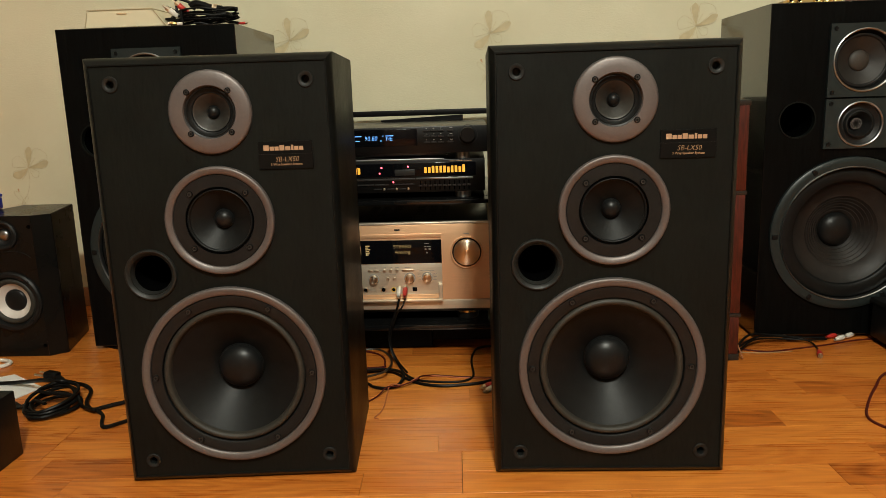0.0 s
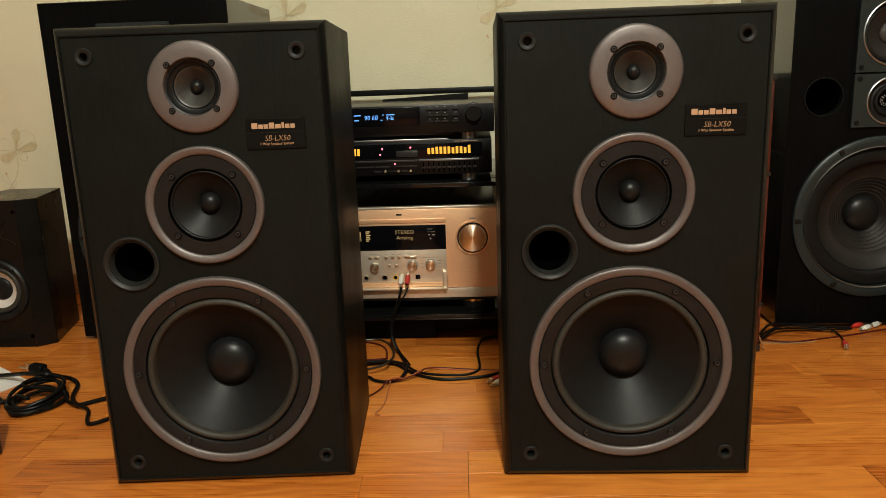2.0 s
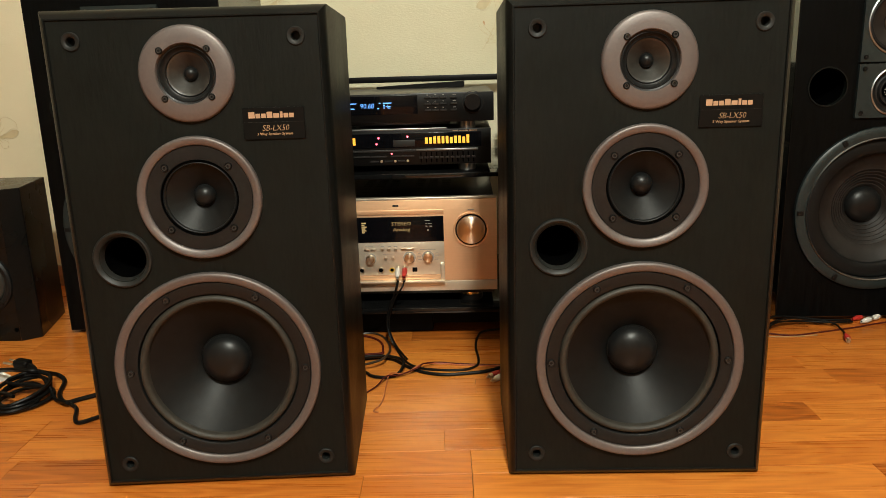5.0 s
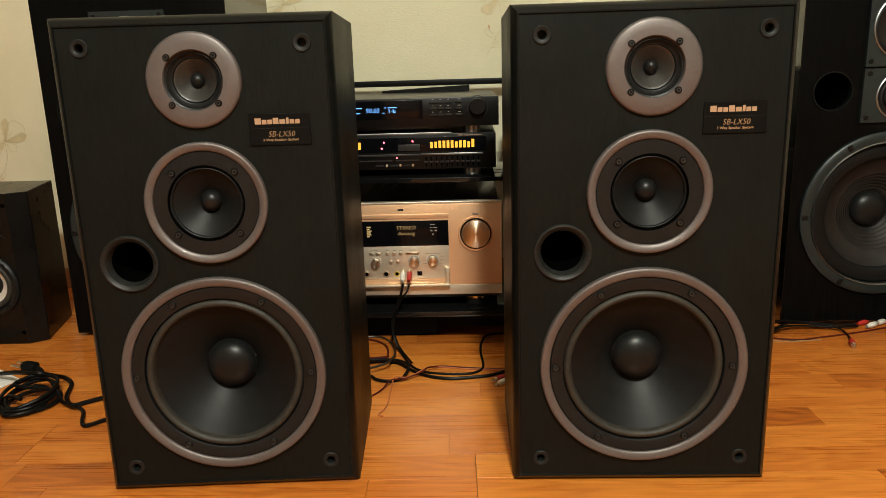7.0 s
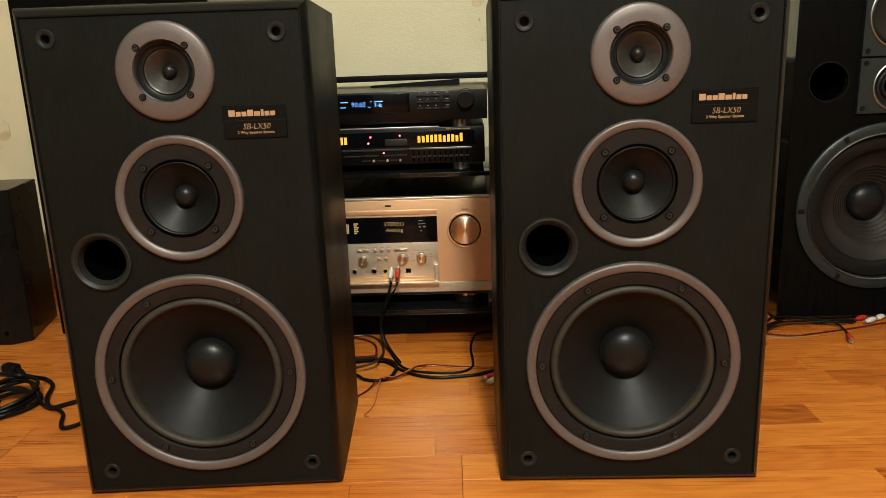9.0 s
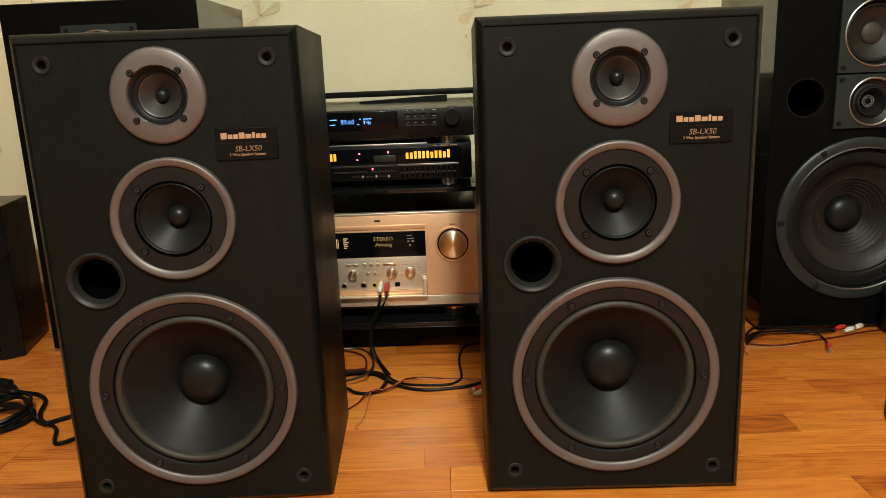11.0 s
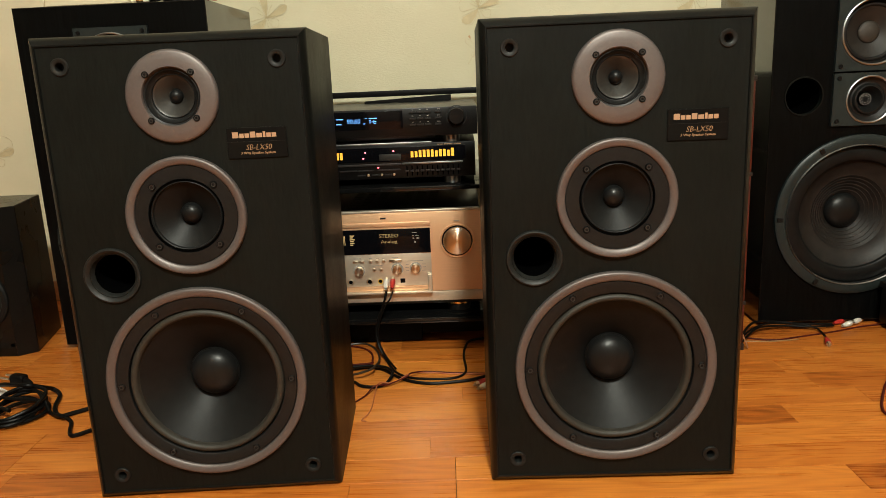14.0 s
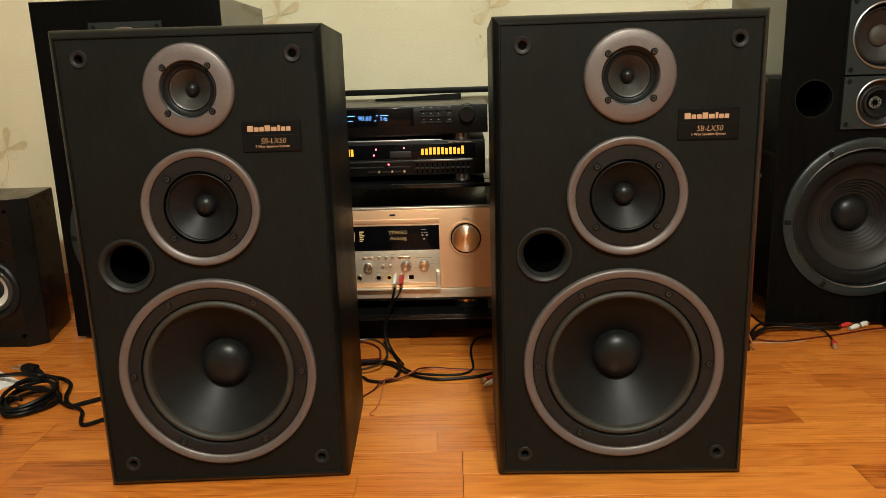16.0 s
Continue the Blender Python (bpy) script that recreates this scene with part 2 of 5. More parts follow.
# ---- building helpers ----
def part(name, bm, mat, parent=None, label="", loc=(0, 0, 0), smooth=40):
    """One bmesh as one mesh object under a thing or a part."""
    me = bpy.data.meshes.new(name)
    bmesh.ops.recalc_face_normals(bm, faces=bm.faces)
    bm.to_mesh(me)
    bm.free()
    me.materials.append(mat)
    if smooth:
        me.shade_smooth()
        me.set_sharp_from_angle(angle=radians(smooth))
    ob = new(name, me)
    ob.location = loc
    ob.parent = parent
    if label:
        ob["label"] = label
    return ob


def share(ob, loc, parent=None, rot=None):
    """Another object on the same mesh."""
    o = new(ob.name.split(".")[0], ob.data)
    o.location = loc
    o.parent = parent
    if rot:
        o.rotation_euler = rot
    if "label" in ob:
        o["label"] = ob["label"]
    return o


def thing(name, m, label, category, group=""):
    ob = new(name)
    ob.empty_display_size = 0.05
    ob.matrix_world = m
    return tagged(ob, label, category, group)


def box(bm, x0, x1, y0, y1, z0, z1, bevel=0.0, seg=2):
    made = bmesh.ops.create_cube(bm, size=1, matrix=Matrix.Translation(((x0 + x1) / 2, (y0 + y1) / 2, (z0 + z1) / 2)) @ Matrix.Diagonal((x1 - x0, y1 - y0, z1 - z0, 1)))
    if bevel:
        es = list({e for v in made["verts"] for e in v.link_edges})
        bmesh.ops.bevel(bm, geom=es, offset=bevel, segments=seg, affect="EDGES", profile=0.5)
    return bm


def boxed(x0, x1, y0, y1, z0, z1, bevel=0.0, seg=2):
    return box(bmesh.new(), x0, x1, y0, y1, z0, z1, bevel, seg)


def lathe(profile, segs=48, bm=None, cx=0.0, cz=0.0, cy=0.0):
    """Turn (radius, y) points round the y axis; negative y faces the viewer."""
    bm = bm or bmesh.new()
    rings = []
    for r, y in profile:
        if r < 1e-6:
            rings.append([bm.verts.new((cx, cy + y, cz))])
        else:
            rings.append([bm.verts.new((cx + r * math.cos(a), cy + y, cz + r * math.sin(a))) for a in (2 * math.pi * i / segs for i in range(segs))])
    for a, b in zip(rings, rings[1:]):
        for i in range(segs):
            j = (i + 1) % segs
            if len(a) == 1 and len(b) > 1:
                bm.faces.new((a[0], b[i], b[j]))
            elif len(b) == 1 and len(a) > 1:
                bm.faces.new((a[i], a[j], b[0]))
            elif len(a) > 1:
                bm.faces.new((a[i], a[j], b[j], b[i]))
    return bm


def dome(r, y, rise, n=7):
    """Profile of a convex cap whose rim lies at depth y."""
    return [(r * math.cos(math.pi / 2 * i / n), y - rise * math.sin(math.pi / 2 * i / n)) for i in range(n)] + [(0, y - rise)]


def roll(r0, r1, y, rise, n=8):
    """Profile of a half-round surround from r0 in to r1."""
    return [((r0 + r1) / 2 + (r0 - r1) / 2 * math.cos(math.pi * i / n), y - rise * math.sin(math.pi * i / n)) for i in range(n + 1)]


def holed_panel(x0, x1, z0, z1, y, holes, thick=0.0):
    """Flat panel at depth y with round holes (x, z, r)."""
    bm = bmesh.new()
    edges = []
    loops = [[(x0, z0), (x1, z0), (x1, z1), (x0, z1)]]
    loops += [[(hx + r * math.cos(2 * math.pi * i / 40), hz + r * math.sin(2 * math.pi * i / 40)) for i in range(40)] for hx, hz, r in holes]
    for lp in loops:
        vs = [bm.verts.new((px, y, pz)) for px, pz in lp]
        edges += [bm.edges.new((vs[i], vs[(i + 1) % len(vs)])) for i in range(len(vs))]
    bmesh.ops.triangle_fill(bm, use_beauty=True, use_dissolve=False, edges=edges, normal=(0, -1, 0))
    return bm


def smooth_path(pts, sub=7):
    """Catmull-Rom through the points."""
    p = [Vector(q) for q in pts]
    p = [2 * p[0] - p[1]] + p + [2 * p[-1] - p[-2]]
    out = []
    for i in range(1, len(p) - 2):
        for k in range(sub):
            t = k / sub
            a, b, c, d = p[i - 1], p[i], p[i + 1], p[i + 2]
            out.append(0.5 * (2 * b + (c - a) * t + (2 * a - 5 * b + 4 * c - d) * t * t + (3 * b - a - 3 * c + d) * t ** 3))
    return out + [p[-2]]


def tube(pts, r, segs=8, sub=7, bm=None, taper=1.0):
    bm = bm or bmesh.new()
    path = smooth_path(pts, sub) if sub else [Vector(q) for q in pts]
    rings, up = [], Vector((0.13, 0.29, 0.95))
    for i, c in enumerate(path):
        d = (path[min(i + 1, len(path) - 1)] - path[max(i - 1, 0)]).normalized()
        u = (up - up.dot(d) * d).normalized()
        w = d.cross(u)
        rad = r * (1 + (taper - 1) * i / (len(path) - 1))
        rings.append([bm.verts.new(c + rad * (math.cos(2 * math.pi * k / segs) * u + math.sin(2 * math.pi * k / segs) * w)) for k in range(segs)])
        up = u
    for a, b in zip(rings, rings[1:]):
        for k in range(segs):
            bm.faces.new((a[k], a[(k + 1) % segs], b[(k + 1) % segs], b[k]))
    bm.faces.new(rings[0][::-1])
    bm.faces.new(rings[-1])
    return bm


def lettering(name, text, size, mat, parent, loc, shear=0.0, depth=0.0003, width=1.0, align="CENTER", weight=0.0):
    """Raised print, facing the viewer."""
    cu = bpy.data.curves.new(name, "FONT")
    cu.body, cu.size, cu.shear, cu.extrude, cu.align_x, cu.align_y = text, size, shear, depth, align, "CENTER"
    cu.resolution_u, cu.offset = 2, -weight
    tmp = new(name + "_source", cu)
    me = bpy.data.meshes.new_from_object(tmp.evaluated_get(bpy.context.evaluated_depsgraph_get()))
    bpy.data.objects.remove(tmp)
    bpy.data.curves.remove(cu)
    me.transform(Matrix.Diagonal((width, 1, 1, 1)))
    me.transform(pose(0, 0, 0, 90, 0, 0))
    me.materials.clear()
    me.materials.append(mat)
    ob = new(name, me)
    ob.location, ob.parent = loc, parent
    return ob


def bars(bm, spans, y, z0, z1, depth=0.0004):
    for x0, x1 in spans:
        box(bm, x0, x1, y - depth, y, z0, z1)
    return bm


# ---- room ----
X0, X1, Y0, Y1, TOP = -2.1, 2.3, -2.4, 2.04, 2.55
wall_north = part("wall_north", boxed(X0 - 0.1, X1 + 0.1, Y1, Y1 + 0.12, -0.05, TOP), WALLPAPER, smooth=0)
# the other walls and the ceiling are unseen, added to shape the bounce
wall_south = part("wall_south", boxed(X0 - 0.1, X1 + 0.1, Y0 - 0.12, Y0, -0.05, TOP), DIMWALL, smooth=0)
wall_west = part("wall_west", boxed(X0 - 0.12, X0, Y0, Y1, -0.05, TOP), DIMWALL, smooth=0)
wall_east = part("wall_east", boxed(X1, X1 + 0.12, Y0, Y1, -0.05, TOP), DIMWALL, smooth=0)
ceiling = part("ceiling", boxed(X0 - 0.1, X1 + 0.1, Y0 - 0.1, Y1 + 0.1, TOP, TOP + 0.1), CEILING, smooth=0)
floor = part("floor", boxed(X0 - 0.1, X1 + 0.1, Y0 - 0.1, Y1 + 0.1, -0.12, -0.010), material("dark_joint", (0.05, 0.022, 0.008), 0.7), smooth=0)
for ob, text, cat in ((wall_north, "cream embossed wallpaper with beige lily flowers", "wall"), (wall_south, "unseen wall, added in dark brown to lower reflections and fill", "wall"), (wall_west, "unseen wall, added in dark brown to lower reflections and fill", "wall"),
                      (wall_east, "unseen wall, added in dark brown to lower reflections and fill", "wall"), (ceiling, "unseen ceiling, added in dulled white to lower the fill", "ceiling"), (floor, "honey-coloured strip laminate floor with dark joints", "floor")):
    tagged(ob, text, cat, kind="structure")
baseboard = tagged(part("baseboard", boxed(X0, X1, Y1 - 0.018, Y1 - 0.001, 0.0, 0.055, 0.004), SKIRT), "brown wooden skirting board along the papered wall", "baseboard", kind="structure")

lamp = thing("ceiling_lamp", pose(LAMP_X, LAMP_Y, 0), "round ceiling lamp with opal glass lit warm", "lamp")
part("canopy", boxed(-0.06, 0.06, -0.06, 0.06, LAMP_Z + 0.2, TOP, 0.01), DARKMETAL, lamp)
part("stem", tube([(0, 0, LAMP_Z), (0, 0, LAMP_Z + 0.1), (0, 0, LAMP_Z + 0.22)], 0.01, sub=2), DARKMETAL, lamp)
part("shade", boxed(-0.12, 0.12, -0.12, 0.12, LAMP_Z - 0.02, LAMP_Z + 0.01, 0.008), CEILING, lamp)


# ---- driver pieces ----
def screw_mesh(r):
    bm = lathe([(r, 0.001), (r, -0.0012), (r * 0.86, -0.0020), (r * 0.74, -0.0014), (0, -0.0012)], 16)
    return bm


def screws(parent, n, radius, r, y, start):
    first = None
    for i in range(n):
        a = radians(start) + 2 * math.pi * i / n
        at = (radius * math.cos(a), y, radius * math.sin(a))
        if first is None:
            first = part("screw", screw_mesh(r), SCREW, parent, "black recessed screw", at)
        else:
            share(first, at, parent)
        part("screw_socket", lathe([(r * 0.66, -0.0012), (r * 0.62, -0.0022), (r * 0.40, -0.0022), (r * 0.36, -0.0010)], 14), STEEL, parent, "", at)


def cabinet(w, h, d, frame_w, frame_d, bottom=0.0, rail=1.0, bead=0.0, span=(0, 8)):
    """Open-fronted box with a mitred, rounded front frame whose inner bead stands proud; y = 0 is the front."""
    bm = bmesh.new()
    sections = [(frame_w + 0.001, 0.0012), (frame_w, -bead), (frame_w * 0.84, -bead), (frame_w * 0.44, frame_d * 0.22), (frame_w * 0.12, frame_d * 0.6), (0.0, frame_d), (0.0, d - 0.002), (0.002, d)]
    loops = []
    for inset, y in sections[span[0]:span[1]]:
        loops.append([bm.verts.new(v) for v in ((-w / 2 + inset, y, bottom + inset * rail), (w / 2 - inset, y, bottom + inset * rail), (w / 2 - inset, y, h - inset * rail), (-w / 2 + inset, y, h - inset * rail))])
    for a, b in zip(loops, loops[1:]):
        for i in range(4):
            bm.faces.new((a[i], a[(i + 1) % 4], b[(i + 1) % 4], b[i]))
    if span[1] == 8:
        bm.faces.new(loops[-1])
    return bm


# ---- the pair of three-way loudspeakers ----
SW, SH, SD = 0.338, 0.623, 0.258
WOOF, MIDR, TWEE, PORTC = (0.0002, 0.1675), (0.0, 0.3965), (0.0, 0.5465), (-0.1052, 0.3216)


def three_way(m, label):
    sp = thing("loudspeaker", m, label, "loudspeaker", "pair of three-way loudspeakers")
    part("cabinet", cabinet(SW, SH, SD, 0.0095, 0.012, rail=1.2, bead=0.0013, span=(5, 8)), VINYL, sp, "black woodgrain vinyl cabinet", smooth=28)
    part("front_frame", cabinet(SW, SH, SD, 0.0095, 0.012, rail=1.2, bead=0.0013, span=(0, 6)), EDGING, sp, "mitred satin black edging", smooth=28)
    pegs = [(-0.132, 0.036), (0.132, 0.036), (-0.132, 0.587), (0.132, 0.587)]
    holes = [(*WOOF, 0.1205), (*MIDR, 0.0625), (*TWEE, 0.0362), (*PORTC, 0.0290)] + [(x, z, 0.0052) for x, z in pegs]
    part("baffle", holed_panel(-SW / 2 + 0.0101, SW / 2 - 0.0101, 0.0122, SH - 0.0122, 0.0006, holes), BAFFLE, sp, "matt black front baffle", smooth=0)
    # near-black sheet that paints the cabinet's inner darkness behind the drivers
    part("cavity_shade", boxed(-SW / 2 + 0.003, SW / 2 - 0.003, 0.13, 0.134, 0.003, SH - 0.003), VOID, sp, smooth=0)

    # woofer
    w = part("woofer", lathe([(0.1206, 0.004), (0.1206, -0.0025), (0.1198, -0.0034), (0.1062, -0.0034), (0.1046, -0.0024), (0.1040, 0.002), (0.1032, 0.006)], 72), FLANGE, sp, "large bass driver with black flange", (WOOF[0], 0, WOOF[1]))
    part("trim_ring", lathe([(0.1336, 0.0008), (0.1335, -0.0040), (0.1329, -0.0060), (0.1314, -0.0072), (0.1290, -0.0074), (0.1248, -0.0062), (0.1222, -0.0052), (0.1214, -0.0042), (0.1211, 0.002)], 96), ROSE, w, "rose-grey satin metal ring")
    part("surround", lathe([(0.1034, 0.0055)] + roll(0.1032, 0.0925, 0.0035, 0.0075, 10) + [(0.0915, 0.006)], 72), RUBBER, w, "brown-black half-round rubber surround")
    part("cone", lathe([(0.0930, 0.0042), (0.080, 0.0124), (0.066, 0.0215), (0.052, 0.0310), (0.040, 0.0395), (0.031, 0.0460)], 72), CONE, w, "satin black cone")
    part("dust_cap", lathe([(0.0345, 0.0425), (0.0338, 0.0395)] + dome(0.0332, 0.0395, 0.0195, 8), 48), CAP, w, "domed black dust cap")
    screws(w, 6, 0.1137, 0.0050, -0.0034, 0)

    # midrange
    d = part("midrange", lathe([(0.0654, 0.0004), (0.0654, -0.0022), (0.0648, -0.0028), (0.0482, -0.0028), (0.0474, -0.0018), (0.0468, 0.0018), (0.0452, 0.0020), (0.0448, 0.004)], 64), FLANGE, sp, "midrange driver with black flange", (MIDR[0], 0, MIDR[1]))
    part("trim_ring", lathe([(0.0768, 0.0008), (0.0767, -0.0036), (0.0761, -0.0056), (0.0748, -0.0068), (0.0728, -0.0070), (0.0690, -0.0058), (0.0666, -0.0046), (0.0658, -0.0036), (0.0655, 0.002)], 80), ROSE, d, "rose-grey satin metal ring")
    part("surround", lathe([(0.0456, 0.0024)] + roll(0.0454, 0.0424, 0.0012, 0.0030, 6) + [(0.0420, 0.003)], 56), FLANGE, d, "narrow black surround")
    part("cone", lathe([(0.0426, 0.0016), (0.034, 0.0076), (0.024, 0.0148), (0.0125, 0.0230)], 56), CONE, d, "satin black cone")
    part("dust_cap", lathe([(0.0142, 0.0225), (0.0138, 0.0205)] + dome(0.0136, 0.0205, 0.0112, 8), 36), CAP, d, "domed black dust cap")
    # raised near-black ring paints the dark groove inside the flange
    part("groove_shade", lathe([(0.0478, -0.0024), (0.0476, -0.0031), (0.0464, -0.0031), (0.0460, -0.0010)], 56), VOID, d, "near-black ring painting the shaded groove")
    screws(d, 4, 0.0548, 0.0047, -0.0028, 45)

    # tweeter
    t = part("tweeter", lathe([(0.0364, 0.004), (0.0362, -0.0005), (0.0352, -0.0022), (0.0335, -0.0014), (0.0322, -0.0020), (0.0312, -0.0006), (0.0290, 0.0030), (0.0272, 0.0038), (0.0264, 0.0026), (0.0252, 0.0052)], 56), FLANGE, sp, "paper-cone tweeter", (TWEE[0], 0, TWEE[1]))
    part("trim_ring", lathe([(0.0572, 0.0008), (0.0570, -0.0022), (0.0556, -0.0044), (0.0530, -0.0054), (0.0440, -0.0064), (0.0362, -0.0064), (0.0353, -0.0054), (0.0350, 0.001)], 72), ROSE, t, "wide rose-grey satin metal ring")
    part("cone", lathe([(0.0256, 0.0044), (0.0232, 0.0056), (0.0228, 0.0062), (0.0204, 0.0075), (0.0200, 0.0081), (0.0176, 0.0094), (0.0172, 0.0100), (0.0148, 0.0114), (0.0144, 0.0120), (0.0118, 0.0138), (0.0085, 0.0170)], 48), TWCONE, t, "grey shiny paper cone")
    part("dust_cap", lathe([(0.0088, 0.0170), (0.0086, 0.0155)] + dome(0.0085, 0.0155, 0.0076, 7), 28), CAP, t, "small domed dust cap")
    screws(t, 4, 0.0394, 0.0042, -0.0060, 46)

    # reflex port
    p = part("port", lathe([(0.0371, 0.0008), (0.0370, -0.0014), (0.0361, -0.0030), (0.0345, -0.0034), (0.0324, -0.0022), (0.0300, 0.0002), (0.0284, 0.0030), (0.0272, 0.0062), (0.0264, 0.0098)], 56), PORT, sp, "flared black bass port", (PORTC[0], 0, PORTC[1]))
    # tube coloured near-black in place of the shade inside the port
    part("port_shade", lathe([(0.0265, 0.0094), (0.0258, 0.016), (0.0254, 0.120), (0, 0.120)], 32), VOID, p)

    # grille sockets
    for i, (x, z) in enumerate(pegs):
        s = part("grille_socket", lathe([(0.0112, 0.0008), (0.0110, -0.0008), (0.0102, -0.0015), (0.0070, -0.0013), (0.0056, -0.0004), (0.0048, 0.003), (0.0048, 0.014), (0, 0.014)], 24), SOCKET, sp, "dark grey rubber grille socket", (x, 0, z))

    # name plate; the maker's name is drawn as plain blocks
    bx, bz = 0.0985, 0.4835
    b = part("badge", boxed(-0.0375, 0.0375, -0.0014, 0.0008, -0.0175, 0.0210, 0.0005, 1), BADGE, sp, "black name plate with gold print", (bx, 0, bz))
    part("dividing_line", boxed(-0.0372, 0.0372, -0.0017, -0.0013, 0.0030, 0.0036), FLANGE, b, smooth=0)
    x = -0.0300
    for wd, hi in ((0.0072, 0.0080), (0.0056, 0.0058), (0.0056, 0.0058), (0.0066, 0.0080), (0.0068, 0.0058), (0.0036, 0.0080), (0.0056, 0.0058), (0.0056, 0.0058)):
        part("gold_block", boxed(x, x + wd * 1.20 - 0.0012, -0.0018, -0.0013, 0.0084, 0.0084 + hi * 0.92), GOLDMARK, b, smooth=0)
        x += wd * 1.20
    lettering("model_lettering", "SB-LX50", 0.0100, GOLD, b, (0.0015, -0.0016, -0.0040), 0.22, width=0.92, weight=0.00016)
    lettering("type_lettering", "3 Way Speaker System", 0.0046, GOLD, b, (0.0005, -0.0016, -0.0108), width=1.02)
    return sp


right_sp = three_way(pose(0.2212, 1.0350, 0), "black three-way loudspeaker with rose-grey driver rings, upright on the floor")
left_sp = three_way(pose(-0.3285, 1.0265, 0, 0, 0, 3.5), "black three-way loudspeaker turned slightly inward, upright on the floor")


# ---- the pair of tall loudspeakers behind ----
def tall_speaker(m, label):
    W, H, D, B = 0.388, 0.714, 0.315, 0.008
    sp = thing("tall_loudspeaker", m @ Matrix.Scale(1.017, 4), label, "loudspeaker", "pair of tall loudspeakers")
    part("cabinet", cabinet(W, H, D, 0.0015, 0.0015, B), ASH, sp, "glossy black cabinet", smooth=0)
    wz, pz, px, wx = 0.234, 0.478, -W / 2 + 0.065, -0.008
    part("baffle", holed_panel(-W / 2 + 0.0016, W / 2 - 0.0016, B + 0.0016, H - 0.0016, 0.0003, [(wx, wz, 0.146), (px, pz, 0.0358), (-0.003, 0.5964, 0.0605), (-0.003, 0.4670, 0.0440)]), ASHFRONT, sp, "black ash front baffle", smooth=0)
    # near-black sheet in place of the shade within the cabinet
    part("cavity_shade", boxed(-W / 2 + 0.003, W / 2 - 0.003, 0.15, 0.154, B + 0.003, H - 0.003), VOID, sp, smooth=0)
    for x in (-W / 2 + 0.04, W / 2 - 0.04):
        for y in (0.04, D - 0.04):
            part("foot", lathe([(0, 0), (0.014, 0.0), (0.014, B), (0, B)], 16), FLANGE, sp, "", (x, y, 0)).rotation_euler = (radians(90), 0, 0)
    w = part("woofer", lathe([(0.1655, 0.001), (0.165, -0.006), (0.161, -0.0085), (0.152, -0.009), (0.146, -0.008), (0.1455, 0.0)], 80), GREYPLATE, sp, "large bass driver with grey metal frame", (wx, 0, wz))
    part("trim_ring", lathe([(0.1462, 0.0), (0.146, -0.0095), (0.1445, -0.0112), (0.1428, -0.0095), (0.1424, 0.001)], 80), CHROME, w, "thin bright trim ring")
    part("surround", lathe([(0.1426, 0.0)] + roll(0.1424, 0.1120, 0.005, 0.005, 10) + [(0.1112, 0.008)], 72), CONE, w, "dark rubber surround")
    prof = [(0.1125, 0.0075), (0.1105, 0.0100)]
    for k in range(6):
        prof += [(0.080 - k * 0.0068, 0.0285 + k * 0.0050), (0.0786 - k * 0.0068, 0.0284 + k * 0.0050)]
    prof += [(0.036, 0.061)]
    part("cone", lathe(prof, 72), PAPERCONE, w, "brown-black ribbed paper cone")
    part("dust_cap", lathe([(0.0375, 0.060)] + dome(0.037, 0.0585, 0.019, 8), 48), CAP, w, "domed black dust cap")
    for i in range(6):
        a = radians(1 + 60 * i)
        cl = part("clamp", boxed(-0.006, 0.006, -0.0105, -0.004, -0.005, 0.005, 0.0012, 1), SCREW, w, "", (0.156 * math.cos(a), 0, 0.156 * math.sin(a)))
        cl.rotation_euler = (0, -a, 0)
    part("port", lathe([(0.0385, 0.0004), (0.038, -0.0022), (0.0358, -0.0022), (0.0353, 0.002), (0.0350, 0.010)], 48), BAFFLE, sp, "round black bass port", (px, 0, pz))
    # inner shade of the port painted on as near-black
    part("port_tube", lathe([(0.0350, 0.009), (0.0346, 0.11), (0, 0.11)], 40), VOID, sp, "port tube with its inner shade painted near-black", (px, 0, pz))
    # moulded plates with midrange and tweeter
    for name, z0, z1, r, mat in (("midrange", 0.5228, 0.670, 0.0640, MIDCONE), ("tweeter", 0.417, 0.5193, 0.0468, FLANGE)):
        zc = (z0 + z1) / 2 + (0.0 if name == "midrange" else -0.001)
        plate = part(name, holed_panel(-0.0745, 0.0745, z0, z1, -0.0062, [(-0.003, zc, r - 0.001)]), GREYPLATE, sp, "driver on charcoal moulded plate", smooth=0)
        rim = bmesh.new()
        for q in ((-0.0745, -0.0725, z0, z1), (0.0725, 0.0745, z0, z1), (-0.0725, 0.0725, z0, z0 + 0.002), (-0.0725, 0.0725, z1 - 0.002, z1)):
            box(rim, q[0], q[1], -0.0060, 0.0002, q[2], q[3])
        part("plate_edge", rim, GREYPLATE, plate, smooth=0)
        part("trim_ring", lathe([(r, -0.006), (r - 0.0002, -0.0085), (r - 0.0018, -0.0092), (r - 0.0036, -0.008), (r - 0.004, -0.002)], 64), CHROME, plate, "thin bright trim ring", (-0.003, 0, zc))
        if name == "midrange":
            part("surround", lathe([(r - 0.0038, -0.003), (r - 0.008, 0.006)] + roll(r - 0.008, r - 0.016, 0.006, 0.003, 6), 56), FLANGE, plate, "", (-0.003, 0, zc))
            part("cone", lathe([(r - 0.016, 0.006), (0.036, 0.0125), (0.0215, 0.020)], 56), MIDCONE, plate, "tan-grey paper cone", (-0.003, 0, zc))
